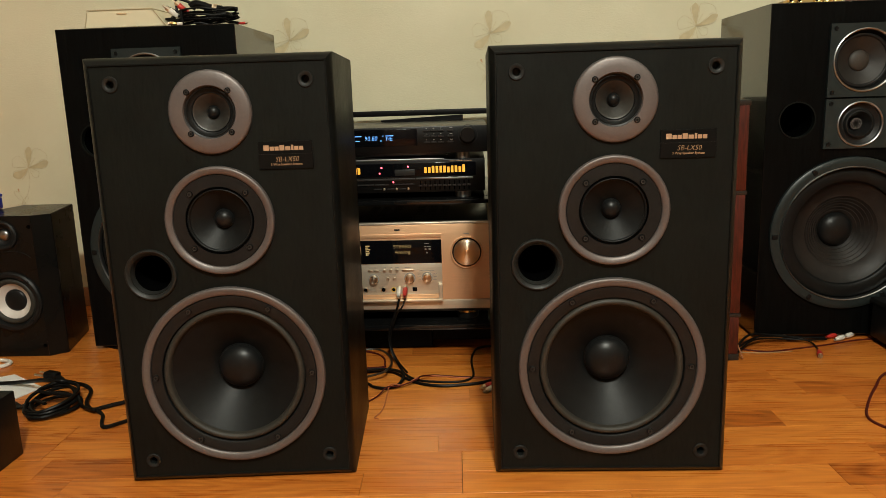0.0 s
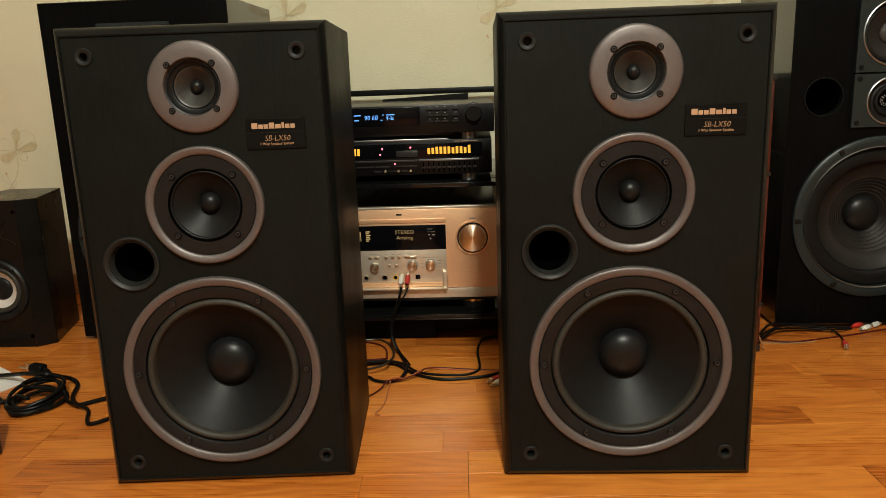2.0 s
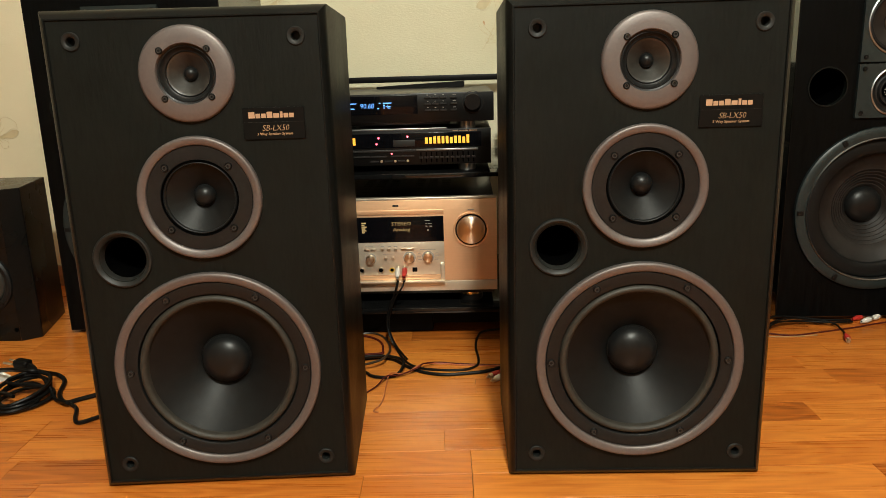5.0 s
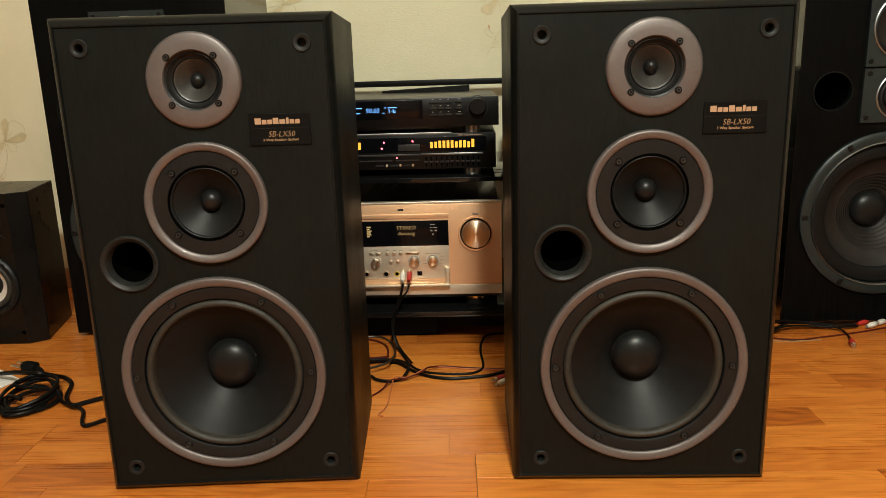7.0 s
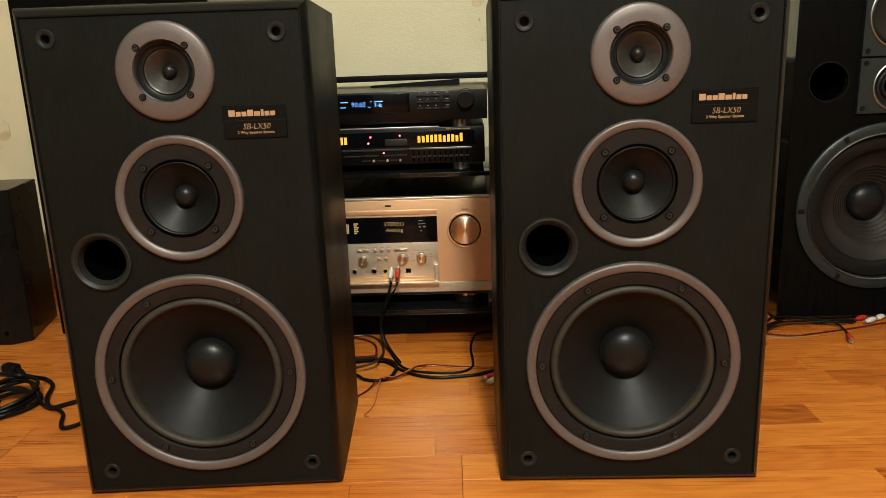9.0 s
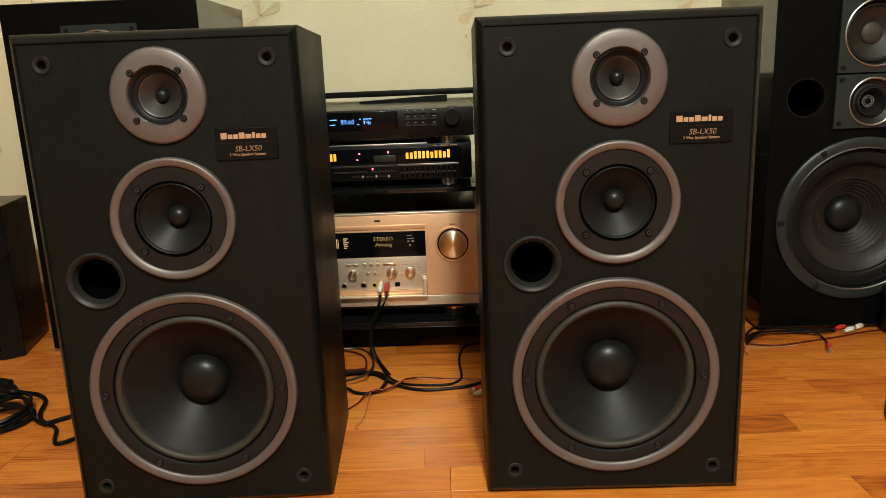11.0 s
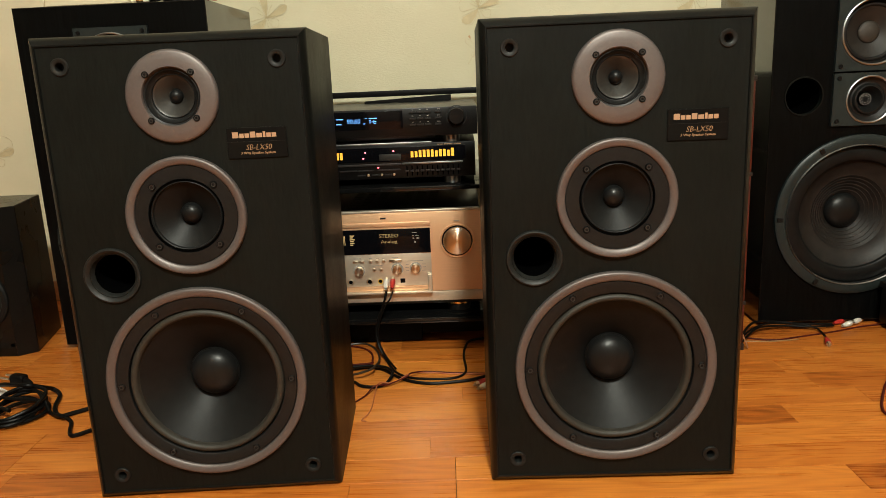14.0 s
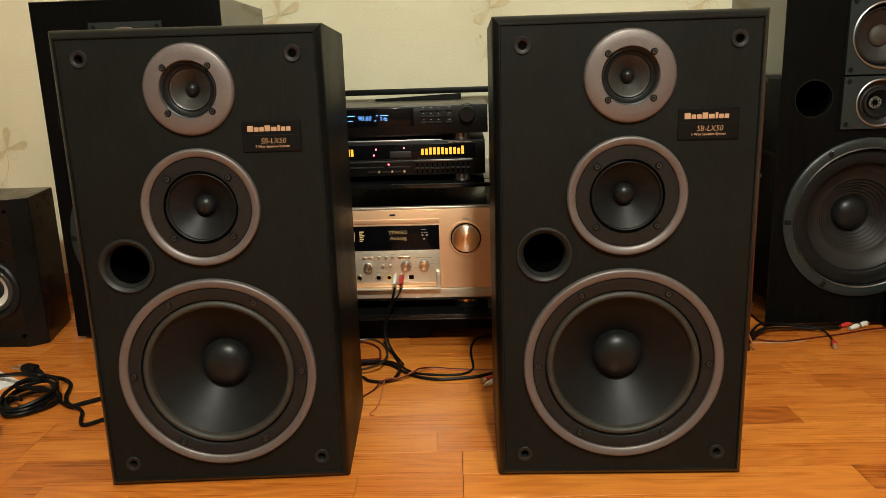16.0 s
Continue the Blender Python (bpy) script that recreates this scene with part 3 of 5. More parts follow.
            part("dust_cap", lathe(dome(0.0212, 0.0195, 0.007, 7), 40), MIDCAP, plate, "flat tan paper cap", (-0.003, 0, zc))
        else:
            part("horn", lathe([(r - 0.0038, -0.002), (0.034, 0.002), (0.031, 0.001), (0.028, -0.004), (0.0255, -0.0045), (0.022, 0.002), (0.014, 0.016), (0.0, 0.018)], 56), FLANGE, plate, "black horn mouth", (-0.003, 0, zc))
            part("phase_cap", lathe([(0.0135, 0.0155), (0.013, 0.012), (0.010, 0.010), (0.007, 0.0125), (0.0, 0.0135)], 24), VOID, plate, "black perforated centre", (-0.003, 0, zc))
            for rr, cnt in ((0.0108, 13), (0.0072, 8)):
                for i in range(cnt):
                    a = 2 * math.pi * i / cnt
                    part("bright_bead", lathe([(0.0, 0.0), (0.0011, 0.0), (0.0009, -0.0012), (0.0, -0.0016)], 8), WHITECONE, plate, "", (-0.003 + rr * math.cos(a), 0.0112, zc + rr * math.sin(a)))
        for sx in (-0.0645, 0.0645):
            for sz in (z0 + 0.0095, z1 - 0.0095):
                part("screw", screw_mesh(0.0044), SCREW, plate, "", (sx, -0.0064, sz))
    return sp


tall_speaker(pose(0.848, 1.640, 0), "tall black loudspeaker with grey-framed bass driver, behind a smaller one")
tall_speaker(pose(-0.674, 1.640, 0), "tall black loudspeaker half hidden behind a smaller one")


# ---- hi-fi rack ----
rack = thing("hifi_rack", pose(0, 0, 0), "low black glass and metal hi-fi rack on the floor", "rack")
part("shelf", boxed(-0.44, 0.235, 1.540, 1.97, 0.0660, 0.0775, 0.002), GLASS, rack, "black glass shelf")
part("shelf", boxed(-0.44, 0.235, 1.536, 1.97, 0.3400, 0.3490, 0.002), GLASS, rack, "black glass shelf")
part("plinth", boxed(-0.44, -0.075, 1.612, 1.95, 0.004, 0.0655, 0.002), ASHFRONT, rack, "black plinth board")
part("plinth", boxed(-0.074, 0.235, 1.612, 1.95, 0.020, 0.0655, 0.002), ASHFRONT, rack, "black plinth board")
for x, y in ((0.225, 1.93), (-0.455, 1.93), (-0.455, 1.56)):
    part("post", lathe([(0, 0), (0.010, 0), (0.010, 0.53), (0, 0.53)], 20), DARKMETAL, rack, "", (x, y, 0)).rotation_euler = (radians(-90), 0, 0)
for o in [o for o in rack.children if o.name.startswith("post")]:
    o.rotation_euler = (radians(90), 0, 0)
part("rear_rail", boxed(-0.47, 0.24, 1.985, 1.999, 0.5125, 0.527, 0.002), CABLE, rack, "black rear cross rail")


# ---- gold receiver ----
rec = thing("receiver", pose(-0.1575, 1.560, 0), "champagne gold receiver with black display, on the rack's bottom shelf", "receiver")
RL, RR = -0.2175, 0.2175
part("cover", boxed(RL + 0.004, RR - 0.004, 0.012, 0.400, 0.098, 0.2955, 0.003), DARKMETAL, rec, "black steel cover")
part("front_panel", boxed(RL, RR, 0.0, 0.013, 0.1285, 0.2940, 0.0015), CHAMPAGNE, rec, "champagne brushed aluminium front")
part("top_strip", boxed(RL, RR, -0.0015, 0.014, 0.2944, 0.2990, 0.0012), SILVER, rec, "bright top strip")
part("bottom_strip", boxed(RL, RR, -0.001, 0.013, 0.1080, 0.1280, 0.0015), SILVER, rec, "silver bottom strip")
slot = None
for i in range(11):
    for j in range(2):
        for k in range(3):
            if i in (3, 7):
                continue
            at = (-0.180 + i * 0.0285, 0.060 + j * 0.11 + k * 0.034, 0.2952)
            if slot is None:
                slot = part("vent_slot", boxed(0, 0.019, 0, 0.028, 0, 0.001), VENT, rec, "grey-green vent mesh", at, smooth=0)
            else:
                share(slot, at, rec)
part("upper_band", boxed(-0.150, 0.113, -0.0022, 0.001, 0.2660, 0.2745, 0.0008), CHAMPAGNE, rec)
disp = part("display", boxed(-0.112, 0.1125, -0.0030, 0.001, 0.2105, 0.2615, 0.0008), DISPLAY, rec, "black display window")
lettering("display_lettering", "STEREO", 0.0105, YELLOWGLOW, disp, (0.0290, -0.0032, 0.2474), width=1.08, weight=0.00018)
lettering("display_lettering", "Analog", 0.0105, YELLOWGLOW, disp, (0.0290, -0.0032, 0.2358), width=1.16, weight=0.00018)
g = bmesh.new()
for k in range(6):
    wdt = (0.006, 0.009, 0.0075, 0.010, 0.006, 0.009)[k]
    bars(g, [(-0.050, -0.050 + wdt)], -0.003, 0.2300 + k * 0.0038, 0.2322 + k * 0.0038)
bars(g, [(-0.0645, -0.0625), (-0.0612, -0.0600)], -0.003, 0.231, 0.250)
part("indicator_bars", g, YELLOWGLOW, disp, smooth=0)
g = bmesh.new()
bars(g, [(0.076, 0.086)], -0.003, 0.2525, 0.2535)
bars(g, [(0.076, 0.080), (0.0815, 0.090)], -0.003, 0.2465, 0.2475)
bars(g, [(0.077, 0.0805), (0.085, 0.090)], -0.003, 0.2400, 0.2425)
bars(g, [(0.080, 0.083)], -0.003, 0.2320, 0.2350)
part("indicator_bars", g, GREYPRINT, disp, smooth=0)
part("logo_block", boxed(0.013, 0.0245, -0.0008, 0.001, 0.2815, 0.2850), BUTTON, rec, smooth=0)
flap = part("control_panel", boxed(-0.140, 0.1125, -0.0012, 0.002, 0.1420, 0.2095, 0.0008), SILVER, rec, "pale silver control panel")
part("open_flap", boxed(-0.140, 0.1130, -0.016, -0.001, 0.1290, 0.1330, 0.0012), SILVER, rec, "folded-down silver flap")
part("flap_face", boxed(-0.140, 0.1130, -0.0035, -0.0005, 0.1330, 0.1415, 0.0008), CHAMPAGNE, rec)
part("flap_hinge", boxed(0.1045, 0.1128, -0.012, -0.001, 0.1335, 0.1660, 0.0008), SILVER, rec)
for x, z, r in ((-0.0355, 0.1765, 0.0092), (0.0425, 0.1780, 0.0098), (0.0800, 0.1790, 0.0095), (-0.113, 0.176, 0.0092)):
    k = part("selector_knob", lathe([(r, 0), (r, -0.009), (r * 0.9, -0.0102), (0, -0.0102)], 32), KNOB, rec, "small silver knob", (x, -0.001, z))
    part("knob_collar", lathe([(r * 1.25, 0), (r * 1.25, -0.0008), (r, -0.0008)], 28), GREYPRINT, k)
for x, z in ((-0.0115, 0.1955), (0.0020, 0.1955), (0.0155, 0.1955), (-0.005, 0.1775), (0.0095, 0.1775)):
    part("push_button", lathe([(0.0033, 0), (0.0033, -0.003), (0.0026, -0.0036), (0, -0.0036)], 18), KNOB, rec, "", (x, -0.001, z))
for x0, x1 in ((-0.0475, -0.0375), (-0.0345, -0.0245), (0.0265, 0.0520)):
    part("push_button", boxed(x0, x1, -0.004, 0, 0.1930, 0.1978, 0.0012), KNOB, rec)
g = bmesh.new()
for x0, x1, z in ((-0.046, -0.030, 0.2015), (-0.014, -0.008, 0.2012), (0.000, 0.006, 0.2012), (0.012, 0.019, 0.2012), (0.032, 0.046, 0.2012), (-0.010, 0.013, 0.1855), (0.034, 0.051, 0.1915), (0.064, 0.096, 0.1935), (0.060, 0.066, 0.186), (0.094, 0.101, 0.186), (0.058, 0.066, 0.180), (0.094, 0.101, 0.180), (0.060, 0.067, 0.173), (0.093, 0.100, 0.173)):
    bars(g, [(x0, x1)], -0.0011, z, z + 0.0010)
part("print_bars", g, GREYPRINT, rec, smooth=0)
for x, r, mat, kind in ((-0.0545, 0.0056, VOID, "headphone_jack"), (-0.0155, 0.0062, VOID, "video_jack"), (0.0065, 0.0052, YELLOWPLUG, "video_jack")):
    j = part(kind, lathe([(r, 0), (r, -0.0025), (r * 0.72, -0.0025), (r * 0.66, 0.0)], 22), KNOB if mat is VOID else mat, rec, "", (x, -0.001, 0.1530))
    # near-black disc paints the dark of the hole
    part("jack_hole", lathe([(r * 0.7, -0.0008), (0, -0.0008)], 18), VOID, j)
part("optical_jack", boxed(0.0475, 0.0575, -0.0022, 0.0, 0.1485, 0.1575, 0.0006), DISPLAY, rec)
vol = part("volume_knob", lathe([(0.0280, 0), (0.0280, -0.0075), (0.0272, -0.0098), (0.0256, -0.0108), (0.0, -0.0104)], 72), KNOB, rec, "large turned aluminium volume knob", (0.1665, -0.001, 0.2330))
part("knob_ring", lathe([(0.0350, 0.001), (0.0350, -0.0026), (0.0338, -0.0038), (0.0322, -0.0028), (0.0300, 0.0004)], 64), CHAMPAGNE, vol)
part("knob_gap", lathe([(0.0318, -0.0012), (0.0281, -0.0012)], 48), DISPLAY, vol)
part("knob_caption", boxed(-0.006, 0.006, -0.0012, 0, 0.0395, 0.0410), GREYPRINT, vol, smooth=0)
for x in (-0.165, 0.165):
    for y in (0.045, 0.35):
        f = part("foot", lathe([(0, 0), (0.022, 0), (0.024, 0.006), (0.024, 0.026), (0.022, 0.030), (0, 0.030)], 32), DARKMETAL, rec, "black foot with gold band", (x, y, 0.1075))
        f.rotation_euler = (radians(-90), 0, 0)
        b = part("foot_band", lathe([(0.0245, 0.008), (0.0245, 0.016)], 32), GOLDMETAL, f)

# ---- graphic equaliser ----
eq = thing("graphic_equaliser", pose(-0.164, 1.566, 0), "black graphic equaliser with amber spectrum display, on the rack's upper shelf", "equaliser")
part("cover", boxed(-0.215, 0.215, 0.012, 0.270, 0.3640, 0.4300, 0.0015), DARKMETAL, eq, "black steel cover")
part("front_panel", boxed(-0.215, 0.215, 0.0, 0.0125, 0.3625, 0.4300, 0.001), HIFI, eq, "black front panel")
part("top_strip", boxed(-0.215, 0.130, -0.0012, 0.004, 0.4302, 0.4330, 0.0006), CHROME, eq, "thin bright strip")
ed = part("spectrum_display", boxed(-0.120, 0.196, -0.0012, 0.001, 0.3965, 0.4240, 0.0005), DISPLAY, eq, "black display window")
for x, wide, tall in [(0.0880 + i * 0.0080, 0.0052, h) for i, h in enumerate((0.0118, 0.0118, 0.0138, 0.0138, 0.0138, 0.0138, 0.0118, 0.0138, 0.0138, 0.0118, 0.0158))] + [(-0.060, 0.0052, 0.0138), (-0.0525, 0.0052, 0.0138)]:
    part("spectrum_bar", boxed(x, x + wide, -0.0016, -0.0012, 0.4030, 0.4030 + tall), AMBERGLOW, ed, "lit amber level bar", smooth=0)
part("small_window", boxed(0.0255, 0.0680, -0.0016, 0.0, 0.3985, 0.4110, 0.0004), BUTTON, eq)
part("silver_strip", boxed(0.0700, 0.190, -0.0022, 0.0, 0.3895, 0.3930, 0.0006), CHROME, eq)
part("dark_strip", boxed(-0.120, 0.0690, -0.0018, 0.0, 0.3885, 0.3925, 0.0006), BUTTON, eq)
for x, z in ((-0.002, 0.4155), (-0.0065, 0.4040), (0.0540, 0.4170), (0.0220, 0.3852)):
    part("indicator", lathe([(0.0018, 0), (0.0016, -0.0010), (0, -0.0014)], 12), REDGLOW, eq, "lit red indicator", (x, -0.0012, z))
for i in range(11):
    x = 0.0790 + i * 0.0102
    sl = part("slider", boxed(x - 0.0012, x + 0.0012, -0.0006, 0.0008, 0.3665, 0.3865), VOID, eq, smooth=0)
    part("slider_cap", boxed(x - 0.0036, x + 0.0036, -0.0045, -0.0004, 0.3745, 0.3780, 0.0006, 1), BUTTON, sl)
for x in (0.002, 0.0285, 0.0530):
    part("toggle", lathe([(0.0026, 0), (0.0024, -0.0030), (0, -0.0034)], 14), KNOB, eq, "", (x, -0.0002, 0.3705))
for z, spans in ((0.3795, ((-0.055, -0.02), (-0.018, 0.012), (0.020, 0.066))), (0.3700, ((-0.02, -0.004), (0.008, 0.024), (0.034, 0.048)))):
    for x0, x1 in spans:
        part("key", boxed(x0, x1, -0.0022, 0, z - 0.0012, z + 0.0018, 0.0005, 1), BUTTON, eq)
part("title_bars", bars(bmesh.new(), [(0.1420 + 0.0021 * k, 0.1434 + 0.0021 * k) for k in range(22) if k not in (5, 14)], 0.0, 0.4258, 0.4276), GOLDMARK, eq, smooth=0)
for x in (-0.16, 0.168):
    for y in (0.03, 0.23):
        f = part("foot", lathe([(0, 0), (0.017, 0), (0.017, 0.0145), (0, 0.0145)], 26), CHROME, eq, "silver foot", (x, y, 0.3635))
        f.rotation_euler = (radians(-90), 0, 0)

# ---- tuner ----
tu = thing("tuner", pose(-0.158, 1.560, 0), "black digital tuner with blue display on top of an equaliser", "tuner")
part("cover", boxed(-0.215, 0.215, 0.012, 0.400, 0.4470, 0.4985, 0.0015), DARKMETAL, tu, "black steel cover")
part("front_panel", boxed(-0.215, 0.215, 0.0, 0.0125, 0.4445, 0.4990, 0.0015), HIFI, tu, "black front panel")
td = part("display", boxed(-0.130, 0.0700, -0.0012, 0.001, 0.4605, 0.4955, 0.0006), DISPLAY, tu, "black display window")
lettering("display_lettering", "90.60", 0.0132, BLUEGLOW, td, (-0.0265, -0.0014, 0.4770), 0.12, width=0.92, weight=0.00015)
for x0, x1, z0, z1 in ((-0.060, -0.046, 0.4815, 0.4830), (-0.060, -0.050, 0.4720, 0.4735), (-0.0075, -0.0035, 0.4715, 0.4730), (-0.0035, 0.0, 0.4815, 0.4830), (0.004, 0.0205, 0.4815, 0.4830),
                       (0.0045, 0.0080, 0.4775, 0.4790), (0.0055, 0.0068, 0.4722, 0.4775), (0.0095, 0.0118, 0.4750, 0.4762), (0.0130, 0.0142, 0.4722, 0.4792), (0.0142, 0.0185, 0.4722, 0.4734), (0.0142, 0.0185, 0.4755, 0.4766)):
    part("display_bar", bars(bmesh.new(), [(x0, x1)], -0.0012, z0, z1), BLUEGLOW, td, "lit blue segment", smooth=0)
for j in range(3):
    for i in range(4):
        x = 0.0835 + i * 0.0148 + (0.005 if i == 3 else 0)
        part("key", boxed(x, x + 0.0125, -0.0032, 0, 0.4650 + j * 0.0118, 0.4685 + j * 0.0118, 0.0007, 1), BUTTON, tu)
g = bmesh.new()
for j in range(3):
    for i in range(4):
        x = 0.0880 + i * 0.0148 + (0.005 if i == 3 else 0)
        bars(g, [(x, x + (0.003 if i < 3 else 0.006))], 0.0, 0.4712 + j * 0.0118, 0.4722 + j * 0.0118)
part("print_bars", g, GREYPRINT, tu, smooth=0)
kn = part("tuning_knob", lathe([(0.0156, 0), (0.0156, -0.0100), (0.0146, -0.0120), (0, -0.0120)], 48), HIFI, tu, "round black tuning knob", (0.1750, -0.0002, 0.4805))
part("knob_arc", lathe([(0.0206, -0.0002), (0.0200, -0.0006), (0.0194, -0.0002)], 48), BUTTON, kn)
for x in (-0.16, 0.163):
    for y in (0.03, 0.23):
        f = part("foot", lathe([(0, 0), (0.016, 0), (0.016, 0.0160), (0, 0.0160)], 26), CHROME, tu, "silver foot", (x, y, 0.4465))
        f.rotation_euler = (radians(-90), 0, 0)
part("underside_rail", boxed(-0.215, 0.130, 0.03, 0.25, 0.4380, 0.4468, 0.001), DARKMETAL, tu)

bm = bmesh.new()
low_end = [bm.verts.new((-0.105, y, z)) for y, z in ((-0.014, 0), (0.014, 0), (0.014, 0.0050), (-0.014, 0.0050))]
high_end = [bm.verts.new((0.105, y, z)) for y, z in ((-0.016, 0), (0.016, 0), (0.016, 0.0140), (-0.016, 0.0140))]
bm.faces.new(low_end[::-1])
bm.faces.new(high_end)
for i in range(4):
    bm.faces.new((low_end[i], low_end[(i + 1) % 4], high_end[(i + 1) % 4], high_end[i]))
bmesh.ops.bevel(bm, geom=list(bm.edges), offset=0.0011, segments=2, affect="EDGES")
tagged(part("flat_antenna", bm, CABLE, loc=(-0.103, 1.940, 0.4992)), "slim black wedge-shaped antenna lying on top of a tuner", "antenna")


# ---- small bookshelf loudspeaker ----
def bookshelf():
    sp = thing("bookshelf_loudspeaker", pose(-1.0275, 1.599, 0), "small black bookshelf loudspeaker with a silver-white cone, on the floor", "loudspeaker")
    W, H, D, F = 0.202, 0.328, 0.192, 0.068
    bm = bmesh.new()
    outline = [(-W / 2 + 0.040, D), (-W / 2, 0.026), (-F, 0.0), (F, 0.0), (W / 2, 0.026), (W / 2 - 0.040, D)]
    low, high = [bm.verts.new((x, y, 0.0)) for x, y in outline], [bm.verts.new((x, y, H)) for x, y in outline]
    for i in range(6):
        if i != 2:
            bm.faces.new((low[i], low[(i + 1) % 6], high[(i + 1) % 6], high[i]))
    bm.faces.new(low[::-1])
    bm.faces.new(high)
    bmesh.ops.bevel(bm, geom=[e for e in bm.edges if len(e.link_faces) == 2], offset=0.0015, segments=1, affect="EDGES")
    part("cabinet", bm, GLOSSBOX, sp, "black cabinet with chamfered corners, narrowing to the back", smooth=0)
    part("baffle", holed_panel(-F + 0.0005, F - 0.0005, 0.001, H - 0.001, 0.0003, [(0, 0.132, 0.0575), (0, 0.285, 0.024)]), GLOSSBOX, sp, smooth=0)
    # near-black sheet paints the dark inside of the box
    part("cavity_shade", boxed(-F, F, 0.08, 0.084, 0.01, H - 0.01), VOID, sp, smooth=0)
    w = part("woofer", lathe([(0.0700, 0.0060), (0.0695, -0.005), (0.0655, -0.0085), (0.0585, -0.008), (0.0552, -0.003), (0.0530, 0.002)], 64), FLANGE, sp, "bass driver with moulded black frame", (0, 0, 0.132))
    part("surround", lathe(roll(0.0535, 0.0410, 0.002, 0.006, 8), 56), RUBBER, w)
    part("cone", lathe([(0.0414, 0.002), (0.036, 0.006), (0.0250, 0.013)], 56), WHITECONE, w, "silver-white cone")
    part("dust_cap", lathe(dome(0.0256, 0.0128, 0.008, 7), 40), CAP, w, "glossy black dust cap")
    for i in range(4):
        a = radians(45 + 90 * i)
        part("screw", screw_mesh(0.0035), SCREW, w, "", (0.0635 * math.cos(a), -0.0085, 0.0635 * math.sin(a)))
    t = part("tweeter", lathe([(0.033, 0.0004), (0.0325, -0.004), (0.029, -0.006), (0.0245, -0.004), (0.022, 0.002), (0.014, 0.007), (0.0, 0.008)], 48), FLANGE, sp, "tweeter with shallow black horn", (0, 0, 0.285))
    part("tweeter_dome", lathe(dome(0.0125, 0.0055, 0.007, 7), 32), CHROME, t, "bright metal dome")
    for x, z in ((-0.061, 0.026), (0.061, 0.026), (-0.061, 0.303), (0.061, 0.303)):
        part("grille_socket", lathe([(0.0045, 0.0006), (0.0042, -0.001), (0.0030, -0.001), (0.0028, 0.0002), (0, 0.0002)], 16), VOID, sp, "", (x, 0, z))
    part("relief_arc", tube([(0.048 * math.cos(radians(a)) + 0.012, -0.0005, 0.226 + 0.022 * math.sin(radians(a))) for a in (20, 50, 80, 110)], 0.0012, 6, 4), FLANGE, sp)
    return sp


bookshelf()
blue = thing("blue_box", pose(-1.146, 1.70, 0.3285), "small blue plastic box on top of a loudspeaker", "box")
part("body", boxed(-0.05, 0.0445, -0.03, 0.03, 0, 0.028, 0.004), BLUE, blue)
part("lid", boxed(-0.051, 0.0455, -0.031, 0.031, 0.0282, 0.036, 0.003), BLUE, blue)

# ---- red veneered tower ----
tw = thing("red_tower_loudspeaker", pose(0.476, 1.505, 0), "slim red mahogany tower cabinet with black bands", "loudspeaker")
for z0, z1 in ((0.014, 0.094), (0.102, 0.348), (0.356, 0.524)):
    part("body_section", boxed(-0.088, 0.088, 0.012, 0.50, z0, z1, 0.002), BLACKBOX, tw, "black section")
    part("front_veneer", boxed(-0.088, 0.093, 0.0, 0.0118, z0, z1, 0.002), REDWOOD, tw, "red mahogany front panel")
for z0, z1 in ((0.0, 0.0139), (0.0941, 0.1019), (0.3481, 0.3559), (0.5241, 0.5345)):
    part("black_band", boxed(-0.090, 0.0955, -0.001, 0.501, z0, z1, 0.0015), DARKMETAL, tw)

# ---- stacked black boxes near the camera ----
for z0, z1, dx, name in ((0.0, 0.112, 0.0, "satellite_loudspeaker"), (0.1122, 0.200, -0.022, "satellite_loudspeaker")):
    st = thing(name, pose(-0.81 + dx, 1.035, z0), "small black satellite loudspeaker, stacked in a pair on the floor", "loudspeaker", "stacked satellites")
    part("body", boxed(-0.084, 0.084, -0.02, 0.082, 0, z1 - z0, 0.003), BLACKBOX, st)
    part("grille", boxed(-0.078, 0.078, -0.026, -0.0202, 0.006, z1 - z0 - 0.006, 0.002), FLANGE, st)

# ---- devices beside the tuner ----
side = thing("power_amplifier", pose(0.098, 1.66, 0.3492), "black component box with a white sticker on the rack shelf", "amplifier")
part("body", boxed(-0.004, 0.130, 0.0, 0.22, 0.004, 0.088, 0.003), DARKMETAL, side)
part("top_edge", boxed(-0.004, 0.130, -0.002, 0.010, 0.0882, 0.0915, 0.001), CHROME, side)
part("sticker", boxed(-0.002, 0.010, -0.0008, 0.0005, 0.046, 0.064), WHITEPLUG, side, smooth=0)
upper = thing("mini_loudspeaker", pose(0.096, 1.665, 0.4410), "small rounded black loudspeaker on top of a component", "loudspeaker")
part("body", boxed(-0.010, 0.11, 0.0, 0.16, 0.0, 0.078, 0.014, 4), BLACKBOX, upper)
part("rubber_base", boxed(0.0, 0.10, 0.01, 0.15, -0.0004, 0.003), RUBBER, upper)


# ---- cables and plugs ----
def cable(name, pts, r, mat, label, z=None):
    path = [(p[0], p[1], p[2] if len(p) > 2 else (z if z is not None else r)) for p in pts]
    return tagged(part(name, tube(path, r), mat), label, "cable")


